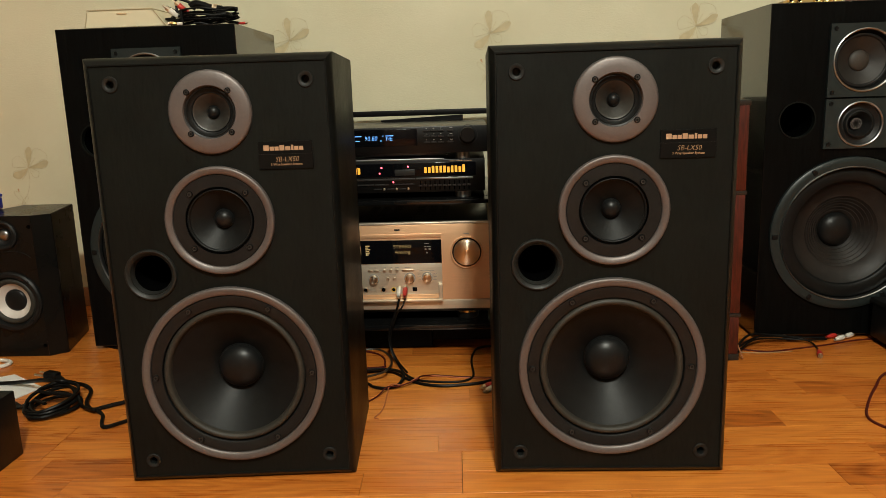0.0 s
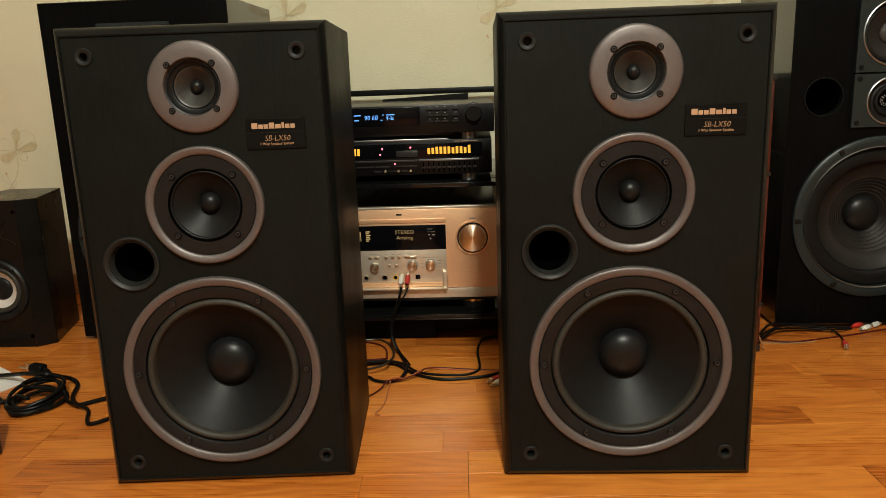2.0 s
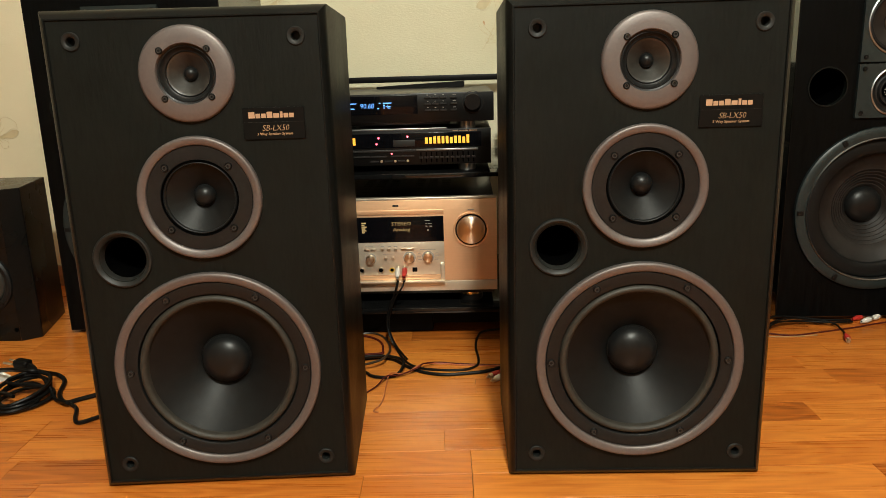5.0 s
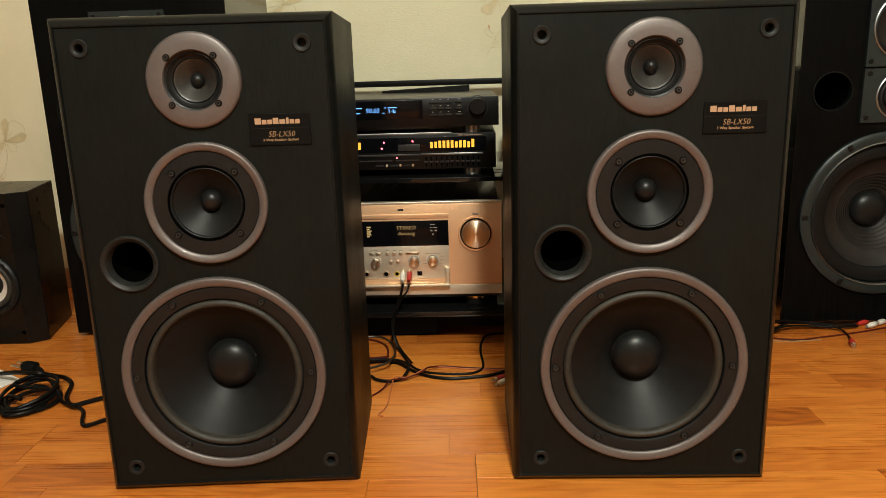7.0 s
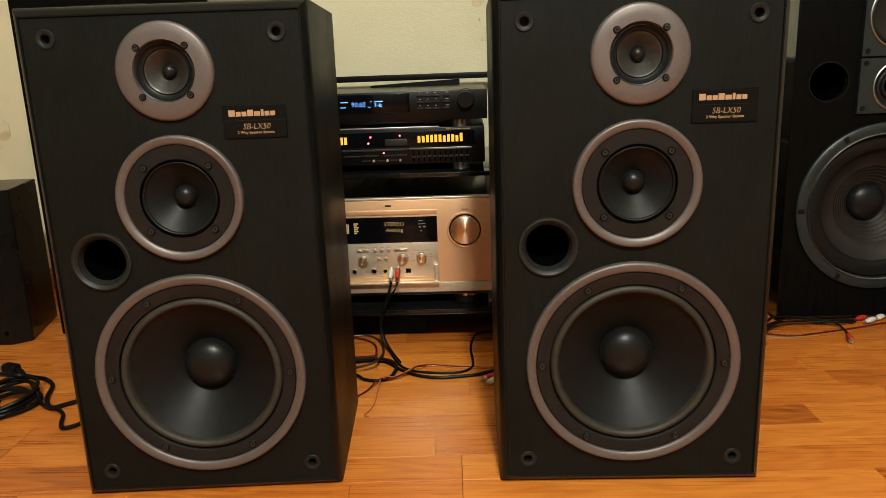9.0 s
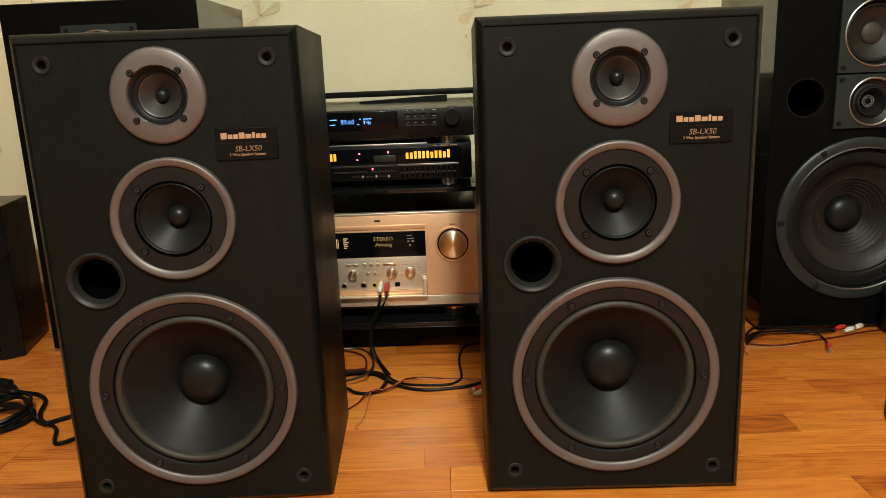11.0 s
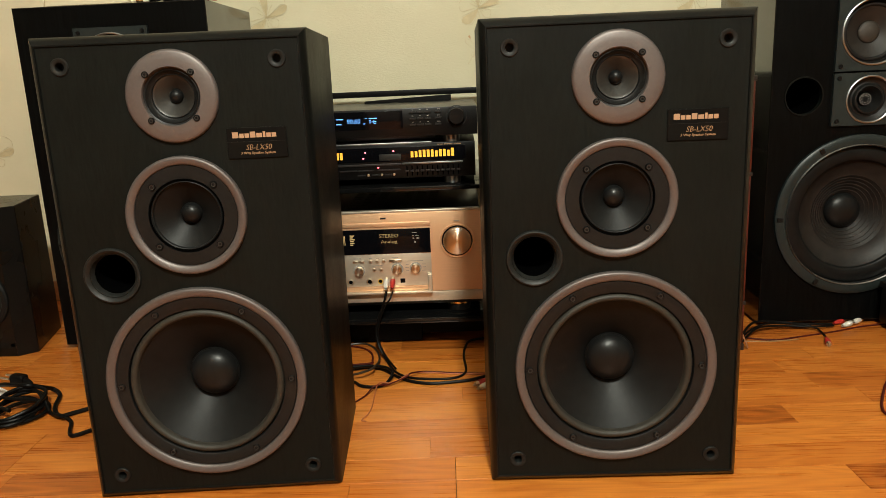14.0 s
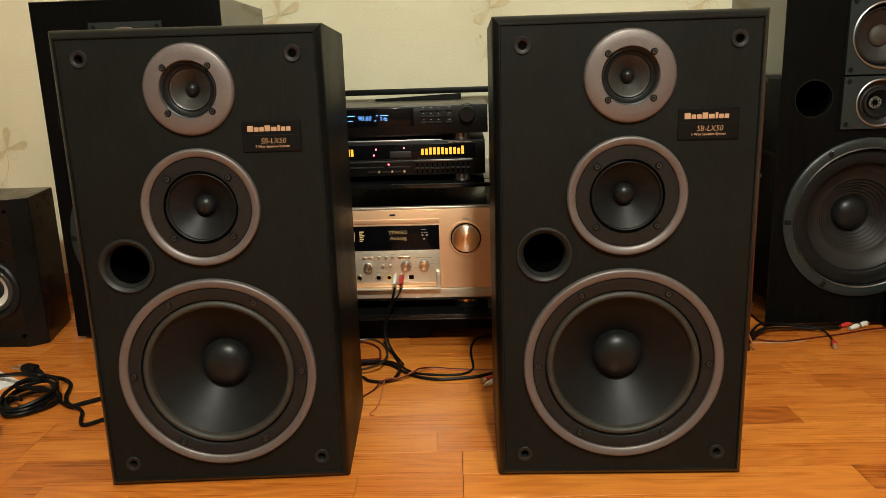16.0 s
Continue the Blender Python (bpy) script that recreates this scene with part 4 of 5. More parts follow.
def phono_plug(m, mat, label, parent=None, size=1.0):
    """Phono plug pointing along -y."""
    s = size
    pl = new("phono_plug")
    pl.matrix_world = m
    if parent is None:
        tagged(pl, label, "plug", "phono plugs")
    else:
        pl.parent = parent
    part("barrel", lathe([(0.0028 * s, 0.016 * s), (0.0036 * s, 0.012 * s), (0.0050 * s, 0.003 * s), (0.0054 * s, 0), (0.0054 * s, -0.012 * s), (0.0045 * s, -0.0135 * s)], 18), mat, pl)
    part("contact_sleeve", lathe([(0.0046 * s, -0.0130 * s), (0.0044 * s, -0.0200 * s), (0.0036 * s, -0.0200 * s), (0.0034 * s, -0.0150 * s), (0, -0.015 * s)], 16), KNOB, pl)
    part("contact_pin", lathe([(0.0016 * s, -0.015 * s), (0.0016 * s, -0.026 * s), (0, -0.027 * s)], 10), KNOB, pl)
    return pl


# cable plugged into the receiver, then along the floor
cable("audio_cable", [(-0.138, 1.535, 0.137), (-0.140, 1.524, 0.126), (-0.1475, 1.530, 0.106), (-0.158, 1.530, 0.078), (-0.163, 1.530, 0.050), (-0.157, 1.522, 0.024), (-0.144, 1.505, 0.006), (-0.120, 1.444), (-0.091, 1.413), (-0.056, 1.403), (-0.018, 1.401), (0.003, 1.408), (0.016, 1.426), (0.018, 1.453), (0.014, 1.512), (0.017, 1.563), (0.031, 1.605), (0.080, 1.618)], 0.0024, CABLE, "black audio cable hanging from a receiver onto the floor")
cable("audio_cable", [(-0.125, 1.535, 0.137), (-0.130, 1.524, 0.125), (-0.1430, 1.528, 0.106), (-0.1540, 1.528, 0.079), (-0.1595, 1.528, 0.050), (-0.154, 1.520, 0.025), (-0.141, 1.502, 0.0085), (-0.118, 1.446, 0.007)], 0.0019, CABLE, "black audio cable hanging from a receiver")
phono_plug(pose(-0.138, 1.540, 0.1515, -18, 0, 180), WHITEPLUG, "white phono plug in a receiver's front socket")
phono_plug(pose(-0.125, 1.540, 0.1515, -18, 0, 180), REDPLUG, "red phono plug in a receiver's front socket")
cable("power_cable", [(-0.240, 1.452), (-0.206, 1.460), (-0.180, 1.467), (-0.148, 1.457), (-0.123, 1.428), (-0.103, 1.406), (-0.077, 1.388), (-0.043, 1.379), (-0.001, 1.384), (0.033, 1.393), (0.075, 1.420)], 0.0031, CABLE, "thick black power cable lying on the floor")
cable("power_cable", [(-0.235, 1.410, 0.004), (-0.194, 1.395, 0.004), (-0.177, 1.376, 0.004), (-0.151, 1.369, 0.004), (-0.131, 1.381, 0.005), (-0.122, 1.407, 0.010), (-0.125, 1.426, 0.0115), (-0.142, 1.446, 0.0115), (-0.178, 1.453, 0.0115), (-0.230, 1.444, 0.0115)], 0.0030, CABLE, "looped black power cable on the floor")
cable("speaker_cable", [(-0.265, 1.590), (-0.227, 1.603), (-0.198, 1.603), (-0.175, 1.575), (-0.159, 1.523, 0.005), (-0.154, 1.469, 0.013), (-0.162, 1.428, 0.016), (-0.177, 1.412, 0.016), (-0.196, 1.408, 0.013), (-0.240, 1.415, 0.003)], 0.0023, material("grey_brown_cable", (0.030, 0.022, 0.016), 0.3), "grey-brown looped cable on the floor")
cable("speaker_cable", [(-0.255, 1.595), (-0.222, 1.590), (-0.194, 1.572), (-0.177, 1.543), (-0.171, 1.505), (-0.175, 1.485, 0.004), (-0.240, 1.480, 0.003)], 0.0021, REDCABLE, "thin brown-red cable on the floor")
cable("speaker_cable", [(0.090, 1.420), (0.059, 1.420), (0.020, 1.424), (-0.018, 1.428), (-0.045, 1.435), (-0.071, 1.431, 0.004), (-0.091, 1.405, 0.012), (-0.118, 1.381, 0.006), (-0.142, 1.367, 0.012), (-0.147, 1.343, 0.004), (-0.147, 1.292), (-0.150, 1.262), (-0.158, 1.240), (-0.150, 1.234)], 0.0013, COPPER, "thin copper-red wire with a bare end, on the floor")
cable("speaker_cable", [(0.090, 1.426), (0.052, 1.424), (0.010, 1.429), (-0.03, 1.436), (-0.062, 1.438, 0.003), (-0.086, 1.410, 0.012), (-0.094, 1.395, 0.011), (-0.126, 1.374, 0.006), (-0.149, 1.357, 0.011), (-0.166, 1.329, 0.003), (-0.200, 1.280)], 0.0014, REDCABLE, "thin dark red wire on the floor")
phono_plug(pose(0.050, 1.377, 0.0056, 0, 0, -48), REDPLUG, "red phono plug lying on the floor")
phono_plug(pose(0.054, 1.360, 0.0056, 0, 0, -42), WHITEPLUG, "white phono plug lying on the floor")
cable("audio_cable", [(0.061, 1.387, 0.0050), (0.072, 1.397, 0.004), (0.10, 1.41, 0.003)], 0.0026, CABLE, "black audio cable ending in a phono plug")
cable("audio_cable", [(0.065, 1.372, 0.0050), (0.076, 1.385, 0.004), (0.10, 1.40, 0.003)], 0.0026, CABLE, "black audio cable ending in a phono plug")

# coiled mains lead beside the left loudspeaker
rng = random.Random(4)
coil = thing("coiled_mains_lead", pose(-0.784, 1.322, 0), "coiled black mains lead with a plug, on the floor", "cable")
pts = [(-0.13, 0.012, 0.0045), (-0.090, 0.0, 0.0045), (-0.060, -0.022, 0.0045), (-0.046, -0.034, 0.006)]
for i in range(66):
    a, h = radians(-150 + i * 27), i / 66
    k = 0.96 + 0.13 * math.sin(i * 0.53) + rng.uniform(-0.04, 0.04)
    pts.append((0.008 + 0.041 * k * math.cos(a) + 0.005 * math.sin(i * 0.21), -0.024 + 0.050 * k * math.sin(a) + 0.005 * math.cos(i * 0.17), 0.005 + 0.010 * (1 + math.sin(a)) * h + 0.013 * h * (0.8 + 0.2 * math.sin(i * 0.9))))
pts += [(0.040, -0.008, 0.020), (0.049, -0.011, 0.012), (0.064, -0.026, 0.0045), (0.097, -0.054, 0.011), (0.105, -0.053, 0.008), (0.122, -0.066, 0.0045), (0.138, -0.102, 0.0045), (0.153, -0.116, 0.0045), (0.180, -0.091, 0.0045), (0.22, -0.060, 0.0045)]
part("lead", tube(pts, 0.0034, 8, 4), CABLE, coil)
part("lead", tube([(-0.211, 0.093, 0.006), (-0.156, 0.092, 0.008), (-0.109, 0.077, 0.016), (-0.054, 0.043, 0.032), (-0.011, 0.023, 0.038), (0.005, 0.025, 0.036), (0.016, 0.043, 0.024), (0.022, 0.062, 0.012), (0.040, 0.050, 0.005), (0.060, -0.005, 0.0045), (0.088, -0.039, 0.0045), (0.108, -0.027, 0.0045), (0.134, -0.007, 0.0045), (0.20, 0.035, 0.0045)], 0.0040, 8, 6), CABLE, coil)
part("lead", tube([(-0.110, 0.010, 0.0045), (-0.075, -0.030, 0.0045), (-0.046, -0.020, 0.008), (-0.020, -0.037, 0.022), (0.010, -0.055, 0.024)], 0.0034, 8, 6), CABLE, coil)
plug = part("plug", boxed(-0.018, 0.014, -0.010, 0.010, -0.009, 0.011, 0.005, 3), CABLE, coil, "black moulded mains plug", (-0.072, 0.112, 0.0125))
plug.rotation_euler = (0, radians(4), radians(-14))
part("plug_neck", tube([(0.010, 0, 0.001), (0.026, -0.004, 0.000), (0.040, -0.012, -0.002)], 0.0065, 10, 3, taper=0.6), CABLE, plug)
for dy in (-0.0075, 0.0075):
    part("pin", tube([(-0.018, dy, 0.002), (-0.030, dy, 0.002), (-0.040, dy, 0.002)], 0.0024, 10, 2), KNOB, plug)

bm = bmesh.new()
corners = [(-1.05, 1.43), (-0.965, 1.475), (-0.862, 1.405), (-0.905, 1.285), (-1.03, 1.30)]
top = [bm.verts.new((x, y, 0.0016 + 0.0022 * (i % 2))) for i, (x, y) in enumerate(corners)]
bot = [bm.verts.new((x, y, 0.0006)) for x, y in corners]
bm.faces.new(top)
bm.faces.new(bot[::-1])
for i in range(5):
    bm.faces.new((top[i], bot[i], bot[(i + 1) % 5], top[(i + 1) % 5]))
tagged(part("paper_sheet", bm, PAPER, smooth=0), "white sheet of paper lying on the floor under a cable", "paper")
tagged(part("white_cable", tube([(-1.10, 1.545, 0.0045), (-1.055, 1.562, 0.0045), (-1.025, 1.553, 0.0045), (-1.018, 1.535, 0.0045), (-1.035, 1.520, 0.0045), (-1.10, 1.515, 0.0045)], 0.0045, 8), WHITEPLUG), "white cable loop lying on the floor", "cable")
cable("thin_cable", [(-0.955, 1.80), (-0.92, 1.735), (-0.885, 1.690), (-0.84, 1.650), (-0.79, 1.632), (-0.70, 1.628)], 0.0022, CABLE, "thin black cable running under a tall loudspeaker")

# leads in front of the right tall loudspeaker
cable("audio_cable", [(0.54, 1.505), (0.569, 1.532, 0.010), (0.623, 1.600, 0.022), (0.674, 1.622, 0.016), (0.738, 1.618, 0.010), (0.800, 1.622, 0.007)], 0.0026, CABLE, "black audio cable arching over the floor")
cable("audio_cable", [(0.545, 1.500), (0.575, 1.530, 0.006), (0.630, 1.590, 0.014), (0.690, 1.612, 0.010), (0.750, 1.606, 0.008), (0.800, 1.614, 0.006)], 0.0022, CABLE, "black audio cable on the floor")
cable("audio_cable", [(0.535, 1.49), (0.565, 1.535, 0.004), (0.640, 1.598, 0.018), (0.724, 1.612, 0.012), (0.756, 1.600, 0.007), (0.760, 1.572), (0.753, 1.548, 0.005)], 0.0020, CABLE, "thin black audio cable ending in a red plug")
phono_plug(pose(0.746, 1.527, 0.0056, 0, 0, -18), REDPLUG, "red phono plug lying on the floor", size=1.05)
phono_plug(pose(0.822, 1.638, 0.0056, 0, 0, 118), REDPLUG, "red phono plug lying on the floor", size=1.0)
phono_plug(pose(0.830, 1.618, 0.0068, 0, 0, 122), WHITEPLUG, "white phono plug lying on the floor", size=1.05)
phono_plug(pose(0.856, 1.634, 0.0068, 0, 0, 124), WHITEPLUG, "white phono plug lying on the floor", size=1.05)
cable("speaker_cable", [(0.52, 1.60), (0.575, 1.585), (0.602, 1.568), (0.650, 1.552), (0.709, 1.566), (0.791, 1.590), (0.870, 1.618), (0.957, 1.628), (1.08, 1.632)], 0.0017, REDCABLE, "dark red speaker wire along the floor")
cable("speaker_cable", [(0.52, 1.565), (0.58, 1.552), (0.64, 1.545), (0.70, 1.552)], 0.0014, material("tan_cable", (0.32, 0.19, 0.08), 0.45), "thin tan wire on the floor")
cable("thin_cable", [(0.535, 1.52, 0.004), (0.556, 1.545, 0.030), (0.574, 1.535, 0.030), (0.580, 1.505, 0.004)], 0.0018, material("rust_cable", (0.30, 0.11, 0.04), 0.45), "thin rusty wire looping up from the floor")
cable("speaker_cable", [(0.91, 1.43, 0.02), (0.815, 1.399, 0.010), (0.770, 1.349), (0.729, 1.291), (0.692, 1.227), (0.690, 1.192), (0.712, 1.165), (0.80, 1.12)], 0.0023, REDCABLE, "dark red speaker wire looping on the floor")
crate = thing("black_case", pose(0.99, 1.53, 0), "small black case lying on the floor", "case")
part("body", boxed(-0.095, 0.12, -0.05, 0.09, 0.012, 0.085, 0.004), BLACKBOX, crate)
part("lid", boxed(-0.098, 0.123, -0.053, 0.093, 0.0855, 0.100, 0.003), BLACKBOX, crate)
for x in (-0.07, 0.09):
    for y in (-0.03, 0.07):
        part("foot", boxed(x - 0.01, x + 0.01, y - 0.01, y + 0.01, 0, 0.0119), RUBBER, crate)

# ---- on top of the tall loudspeakers ----
TT = 0.7262
tray = thing("plastic_lid", pose(-0.735, 1.70, TT), "cream translucent plastic box lid standing on a tall loudspeaker", "box")
bm = bmesh.new()
lo = [bm.verts.new(v) for v in ((-0.077, -0.045, 0), (0.105, -0.045, 0), (0.112, 0.075, 0), (-0.077, 0.075, 0))]
hi = [bm.verts.new(v) for v in ((-0.070, -0.040, 0.039), (0.074, -0.040, 0.039), (0.078, 0.070, 0.039), (-0.070, 0.070, 0.039))]
for i in range(4):
    bm.faces.new((lo[i], lo[(i + 1) % 4], hi[(i + 1) % 4], hi[i]))
bm.faces.new(hi)
bm.faces.new(lo[::-1])
bmesh.ops.bevel(bm, geom=list(bm.edges), offset=0.0025, segments=2, affect="EDGES")
part("body", bm, CREAM, tray)
part("rim", tube([(-0.076, -0.0455, 0.001), (-0.0695, -0.0405, 0.039), (0.0738, -0.0405, 0.039), (0.1045, -0.0455, 0.001)], 0.0011, 6, 0), CREAMEDGE, tray)
part("rim", tube([(0.0738, -0.0405, 0.039), (0.078, 0.070, 0.039)], 0.0011, 6, 0), CREAMEDGE, tray)
part("handle_recess", boxed(-0.004, 0.018, -0.0440, -0.0395, 0.0285, 0.0320, 0.001), CREAMEDGE, tray)

bundle = thing("cable_bundle", pose(-0.562, 1.70, TT), "tangled bundle of black audio cables on a tall loudspeaker", "cable")
rng = random.Random(11)
for i in range(9):
    pts, ph = [], rng.uniform(0, 6.28)
    cx, cy = rng.uniform(-0.012, 0.012), rng.uniform(-0.012, 0.012)
    for k in range(15):
        a = ph + k * 0.47
        pts.append((cx + (0.064 + rng.uniform(-0.012, 0.010)) * math.cos(a), cy + (0.038 + rng.uniform(-0.008, 0.006)) * math.sin(a), max(0.0025, 0.005 + i * 0.0032 + rng.uniform(-0.003, 0.006))))
    part("lead", tube(pts, 0.0022 if i % 3 else 0.0028, 7, 4), CABLE, bundle)
part("tie", tube([(-0.030, -0.050, 0.004), (-0.034, -0.044, 0.028), (-0.028, -0.030, 0.036)], 0.003, 8, 4), CABLE, bundle)
part("arched_lead", tube([(-0.058, -0.03, 0.014), (-0.048, -0.03, 0.036), (-0.052, -0.02, 0.058), (-0.040, -0.01, 0.058), (-0.012, 0.0, 0.046), (0.006, 0.004, 0.036)], 0.0032, 8, 6), CABLE, bundle)
part("arched_lead", tube([(-0.070, -0.03, 0.044), (-0.058, -0.026, 0.038), (-0.045, -0.024, 0.028), (-0.040, -0.020, 0.012)], 0.0012, 6, 6), CABLE, bundle)
jk = part("jack_plug", tube([(-0.022, -0.012, 0.042), (-0.012, -0.012, 0.048), (0.006, -0.012, 0.044), (0.024, -0.012, 0.038), (0.046, -0.012, 0.036)], 0.0095, 14, 4, taper=0.75), CABLE, bundle, "black moulded jack plug")
part("metal_band", tube([(0.026, -0.012, 0.0378), (0.031, -0.012, 0.0372), (0.036, -0.012, 0.0367)], 0.0092, 14, 1), KNOB, jk)
part("strain_relief", tube([(0.046, -0.012, 0.036), (0.062, -0.012, 0.036), (0.080, -0.010, 0.0345)], 0.0050, 10, 4), CABLE, jk)
part("white_tag", boxed(-0.040, -0.029, -0.058, -0.052, 0.001, 0.0065, 0.001), WHITEPLUG, bundle)
phono_plug(pose(-0.052, -0.030, 0.026, -35, 0, -58), WHITEPLUG, "", bundle, 1.15)
phono_plug(pose(-0.034, -0.024, 0.036, -40, 0, -58), REDPLUG, "", bundle, 1.1)
phono_plug(pose(-0.052, -0.036, 0.006, 0, 0, -70), GOLDMETAL, "", bundle, 0.75)
phono_plug(pose(0.088, -0.010, 0.0045, 0, 0, 82), REDPLUG, "", bundle, 0.55)

strip = thing("socket_strip", pose(0.742, 1.668, TT), "gold phono socket strip lying on a tall loudspeaker", "sockets")
bm = bmesh.new()
arc = [(-0.060 + 0.12 * k / 14, 0.0060 + 0.0085 * math.sin(math.pi * k / 14)) for k in range(15)]
for y0, y1 in ((-0.006, 0.020),):
    a = [bm.verts.new((x, y0, z)) for x, z in arc] + [bm.verts.new((x, y0, 0.0)) for x, z in arc[::-1]]
    b = [bm.verts.new((x, y1, z)) for x, z in arc] + [bm.verts.new((x, y1, 0.0)) for x, z in arc[::-1]]
    bm.faces.new(a)
    bm.faces.new(b[::-1])
    for i in range(len(a)):
        bm.faces.new((a[i], a[(i + 1) % len(a)], b[(i + 1) % len(a)], b[i]))
part("plate", bm, material("amber_plastic", (0.42, 0.28, 0.10), 0.3), strip)
for x in (-0.047, -0.030, 0.006, 0.023, 0.040):
    s = part("socket", lathe([(0.0052, 0.0), (0.0052, -0.009), (0.0042, -0.0095), (0.0030, -0.0090), (0.0028, -0.004), (0, -0.004)], 18), GOLDMETAL, strip, "", (x, -0.006, 0.0055))
    # hole darkness painted as a near-black disc
    part("socket_hole", lathe([(0.0027, -0.0046), (0, -0.0046)], 12), VOID, s)
redthing = thing("red_plastic_case", pose(0.875, 1.68, TT), "dark red plastic case lying on a tall loudspeaker", "case")
part("body", boxed(-0.042, 0.06, -0.02, 0.05, 0.0, 0.010, 0.003), material("dark_red_plastic", (0.13, 0.012, 0.012), 0.35), redthing)
part("lid", boxed(-0.036, 0.055, -0.014, 0.045, 0.0102, 0.016, 0.002), material("dark_red_lid", (0.17, 0.018, 0.016), 0.3), redthing)


# ---- wallpaper flowers ----
def petal_outline(ang, length, width, n=14, curl=0.0):
    out = []
    for k in range(n + 1):
        t = k / n
        out.append((length * t, width * max(0.0, math.sin(math.pi * t ** 1.75)) ** 0.75 * (1 + 0.10 * math.sin(9 * t))))
    pts = out + [(x, -0.8 * y) for x, y in out[-2:0:-1]]
    a = radians(ang)
    return [(x * math.cos(a + curl * x) - y * math.sin(a + curl * x), x * math.sin(a + curl * x) + y * math.cos(a + curl * x)) for x, y in pts]


def flat_shape(bm, outline, y):
    bm.faces.new([bm.verts.new((x, y, z)) for x, z in outline])


PETALS = ((152, 0.050, 0.020, 5), (94, 0.058, 0.013, 0), (62, 0.066, 0.026, -4), (12, 0.060, 0.013, 4), (-38, 0.036, 0.012, 0), (-126, 0.054, 0.016, -5))
fill_mesh, line_mesh, rust_mesh = bmesh.new(), bmesh.new(), bmesh.new()
for ang, ln, wd, curl in PETALS:
    o = petal_outline(ang, ln, wd, curl=curl)
    if ang in (94, 12, -126):
        flat_shape(fill_mesh, petal_outline(ang, ln, wd * 0.8, curl=curl), -0.0007)
    tube([(x, -0.0008, z) for x, z in o + o[:1]], 0.00042, 5, 0, line_mesh)
    tube([(0, -0.0008, 0), (0.5 * ln * math.cos(radians(ang)), -0.0008, 0.5 * ln * math.sin(radians(ang)))], 0.0004, 5, 0, line_mesh)
tube([(-0.002, -0.0008, -0.004), (0.006, -0.0008, -0.040), (0.002, -0.0008, -0.075), (-0.014, -0.0008, -0.110), (-0.030, -0.0008, -0.135)], 0.00045, 5, 5, line_mesh)
for ang, ln, wd, at in ((138, 0.048, 0.007, (0.000, -0.106)), (172, 0.036, 0.006, (0.012, -0.116)), (60, 0.040, 0.006, (-0.016, -0.118))):
    o = [(x + at[0], z + at[1]) for x, z in petal_outline(ang, ln, wd, 10)]
    tube([(x, -0.0008, z) for x, z in o + o[:1]], 0.0004, 5, 0, line_mesh)
flat_shape(rust_mesh, [(x - 0.022, z - 0.076) for x, z in petal_outline(110, 0.012, 0.003, 6)], -0.0009)
fill0 = part("flower_petal", fill_mesh, PETAL, wall_north, "beige printed petals", (-0.456, Y1, 0.719), smooth=0)
line0 = part("flower_outline", line_mesh, OUTLINE, wall_north, "fine gold-brown embossed outline", (-0.456, Y1, 0.719), smooth=0)
rust0 = part("flower_bud", rust_mesh, PINKLINE, wall_north, "small rusty bud", (-0.456, Y1, 0.719), smooth=0)
for z, xs in ((0.719, (-1.524, -0.990, 0.078, 0.612, 1.146, 1.68)), (0.401, (-1.751, -1.217, -0.683, -0.149, 0.385, 0.919, 1.453)), (1.037, (-1.751, -1.217, -0.683, -0.149, 0.385, 0.919, 1.453))):
    for x in xs:
        for src in (fill0, line0, rust0):
            share(src, (x, Y1, z), wall_north, (0, radians(12 if z < 0.5 else 0), 0))

# ---- floor strips ----
PITCH, PHASE, SKEW = 0.0648, 1.046, radians(1.5)
JOINTS = {-1: (-0.57, -0.121, 0.029, 0.579), 0: (-0.635, -0.30, 0.029, 0.30, 0.668), 1: (-0.655, -0.33, -0.009, 0.459), 2: (-0.655, -0.16, 0.10, 0.574), 3: (0.30, 0.728), 4: (0.046, 0.669), 5: (-0.36, 0.28), 6: (0.31, 0.724), 7: (-0.24, 0.35), 8: (-0.077, 0.748)}
HEARTWOOD = {-1: ((-0.57, -0.121), (0.579, 1.2)), 2: ((0.10, 0.574),), 4: ((0.669, 1.2),), 6: ((0.90, 1.3),)}
# middle-toned boards; row 8 is darkened as painted shade under the rack
MIDDLE_AND_SHADE = {0: ((-0.635, -0.30), (0.30, 0.668)), 2: ((-1.1, -0.655), (-0.655, -0.16)), 3: ((0.728, 1.2),), 4: ((-1.0, -0.5),), 8: ((-0.077, 0.5),)}
# strips lightened to paint the brighter floor between the loudspeakers
GAPLIGHT = {0: ((0.029, 0.30),), 1: ((-0.009, 0.459),), 2: ((-0.16, 0.10),), 3: ((-0.5, 0.30),), 4: ((-0.5, 0.046),), 5: ((-0.36, 0.28),), 6: ((-0.5, 0.31),), 7: ((-0.24, 0.35),)}
BOARD_ENDS = {-1: 0.029, 0: 0.029, 1: -0.655, 2: -0.655}
rng = random.Random(7)


def within(table, row, x):
    return any(a < x < b for a, b in table.get(row, ()))


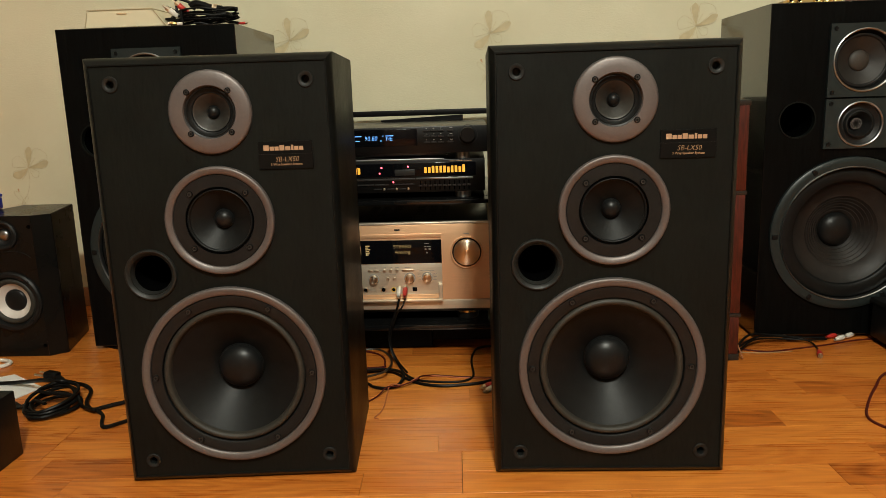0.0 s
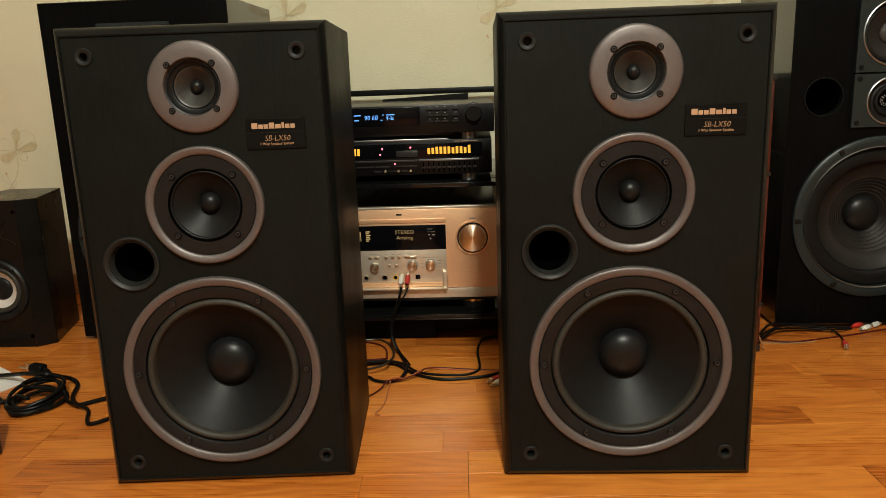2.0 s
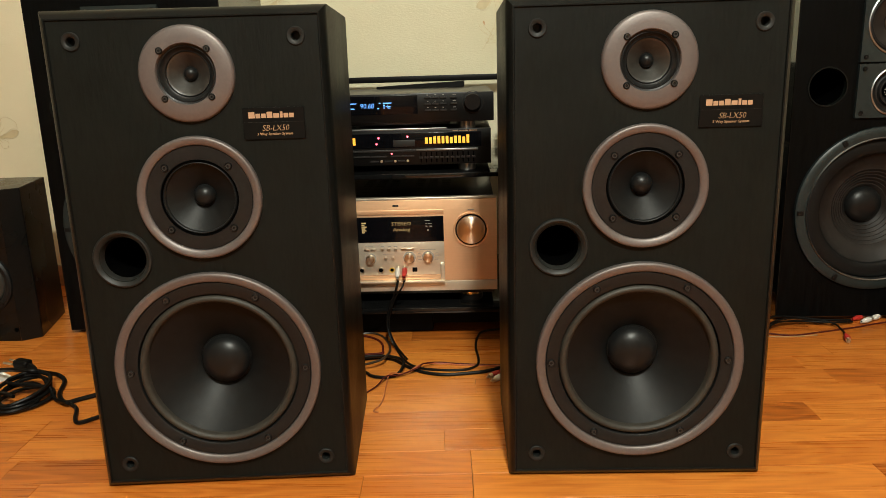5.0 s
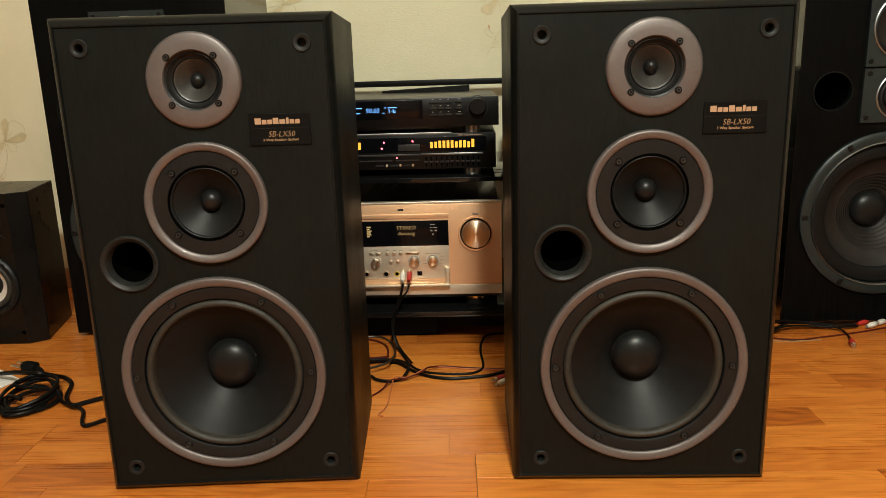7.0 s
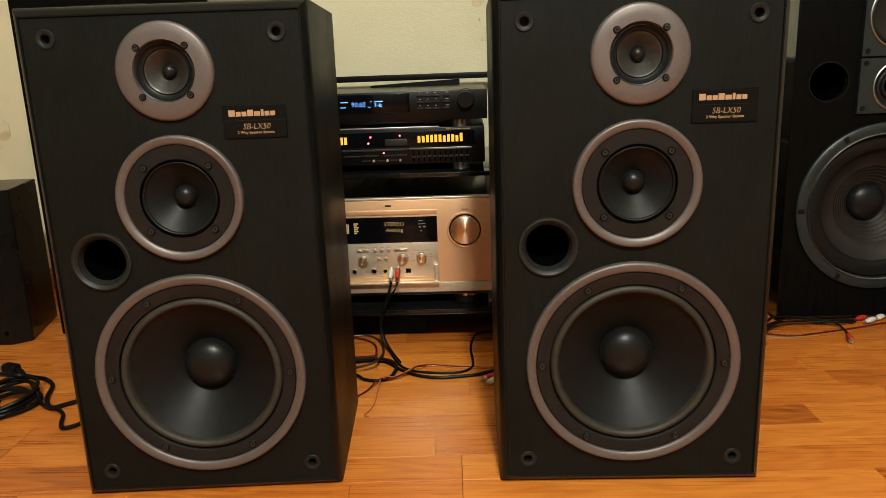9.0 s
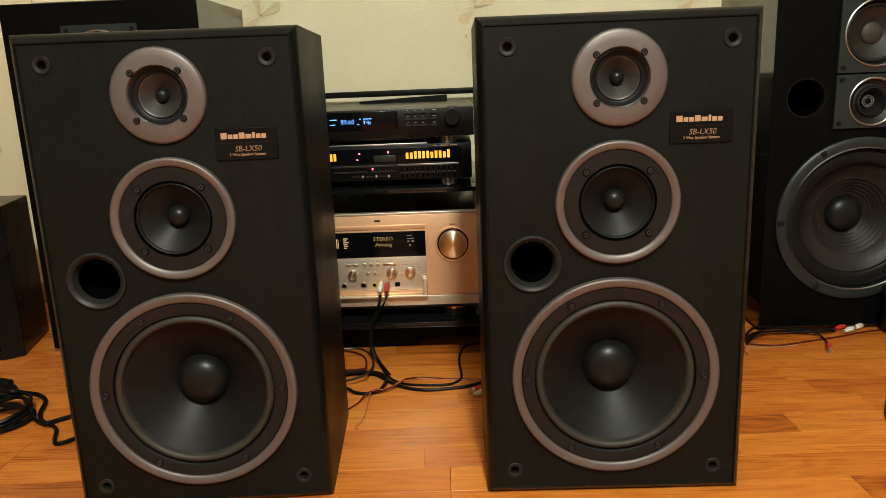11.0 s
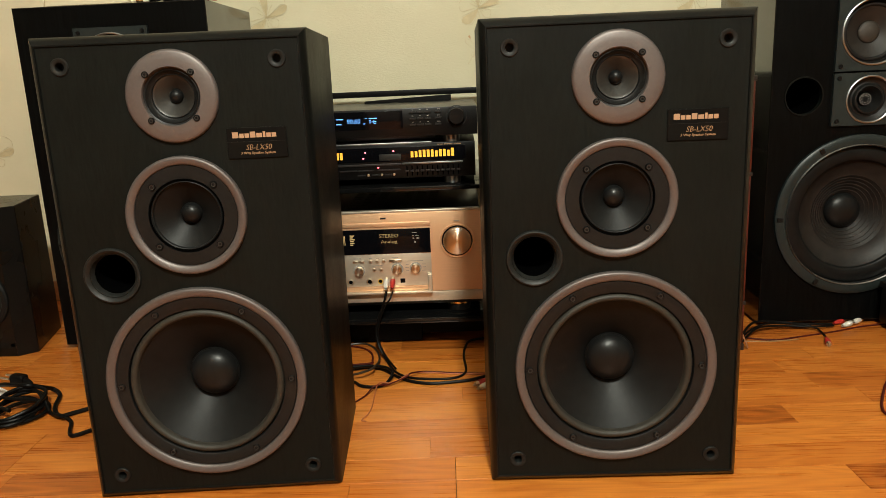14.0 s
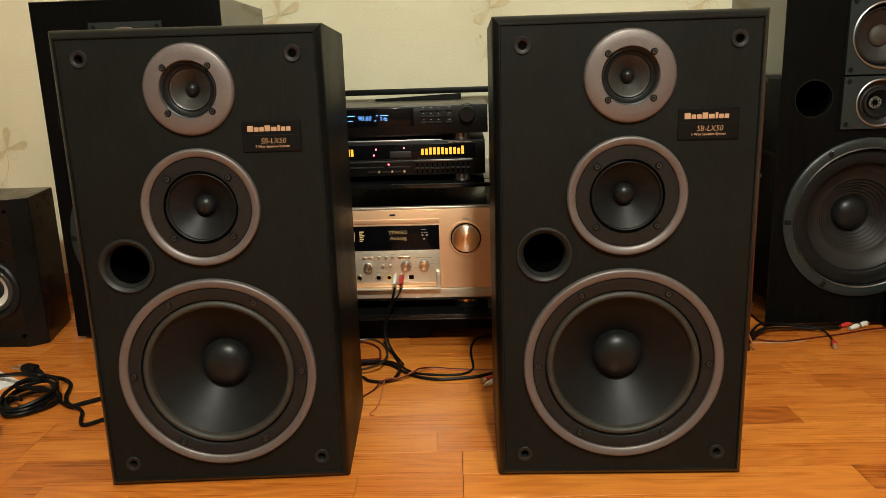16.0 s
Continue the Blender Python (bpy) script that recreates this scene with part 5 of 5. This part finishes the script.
rest_v, rest_f = [], []
for row in range(math.floor((Y0 - PHASE) / PITCH) - 1, math.ceil((Y1 - PHASE) / PITCH) + 1):
    ya, yb = PHASE + row * PITCH, PHASE + (row + 1) * PITCH
    cuts, x = [], X0 - 0.1 - rng.uniform(0, 0.3)
    fixed = sorted(JOINTS.get(row, ()))
    while x < X1 + 0.1:
        cuts.append(x)
        x += rng.uniform(0.26, 0.50)
    cuts.append(x)
    if fixed:
        cuts = [q for q in cuts if q < fixed[0] - 0.34 or q > fixed[-1] + 0.30] + fixed
    cuts = sorted({min(max(q, X0 - 0.04), X1 + 0.02) for q in cuts})
    ya, yb = max(ya, Y0 - 0.03), min(yb, Y1 + 0.03)
    if yb - ya < 0.01:
        continue
    for a, b in zip(cuts, cuts[1:]):
        if b - a < 0.05:
            continue
        g, c, tz = 0.00012, 0.00018, rng.uniform(-0.00012, 0.00012)
        end_gap = 0.0004 if row in BOARD_ENDS and min(abs(a - BOARD_ENDS[row]), abs(b - BOARD_ENDS[row])) < 0.001 else g
        w, d = (b - a) / 2 - end_gap, (yb - ya) / 2 - (0.0003 if row in (1, 4, 7) else g)
        vs = [(-w, -d, -0.012), (w, -d, -0.012), (w, d, -0.012), (-w, d, -0.012), (-w, -d, -c), (w, -d, -c), (w, d, -c), (-w, d, -c),
              (-w + c, -d + c, 0), (w - c, -d + c, 0), (w - c, d - c, 0), (-w + c, d - c, 0)]
        fs = [(8, 9, 10, 11)] + [(4 + i, 4 + (i + 1) % 4, 8 + (i + 1) % 4, 8 + i) for i in range(4)] + [(i, (i + 1) % 4, 4 + (i + 1) % 4, 4 + i) for i in range(4)]
        mx, my = (a + b) / 2, (ya + yb) / 2
        if 0.85 < my < Y1 and -1.35 < mx < 1.35:
            me = bpy.data.meshes.new("floor_strip")
            me.from_pydata(vs, [], fs)
            me.materials.append(FLOORDARK if within(HEARTWOOD, row, mx) else FLOORMIDSHADE if within(MIDDLE_AND_SHADE, row, mx) else FLOORLIT if within(GAPLIGHT, row, mx) else FLOORWOOD)
            ob = new("floor_strip", me)
            ob.location, ob.rotation_euler, ob.parent = (mx * math.cos(SKEW) - my * math.sin(SKEW), mx * math.sin(SKEW) + my * math.cos(SKEW), tz), (0, 0, SKEW), floor
        else:
            n0 = len(rest_v)
            rest_v += [(vx + mx, vy + my, vz + tz) for vx, vy, vz in vs]
            rest_f += [tuple(i + n0 for i in f) for f in fs]
me = bpy.data.meshes.new("floor_strips_rest")
me.from_pydata(rest_v, [], rest_f)
me.materials.append(FLOORREST)
rest = new("floor_strips_rest", me)
rest.parent, rest.rotation_euler = floor, (0, 0, SKEW)
rest["kind"] = "stuff"
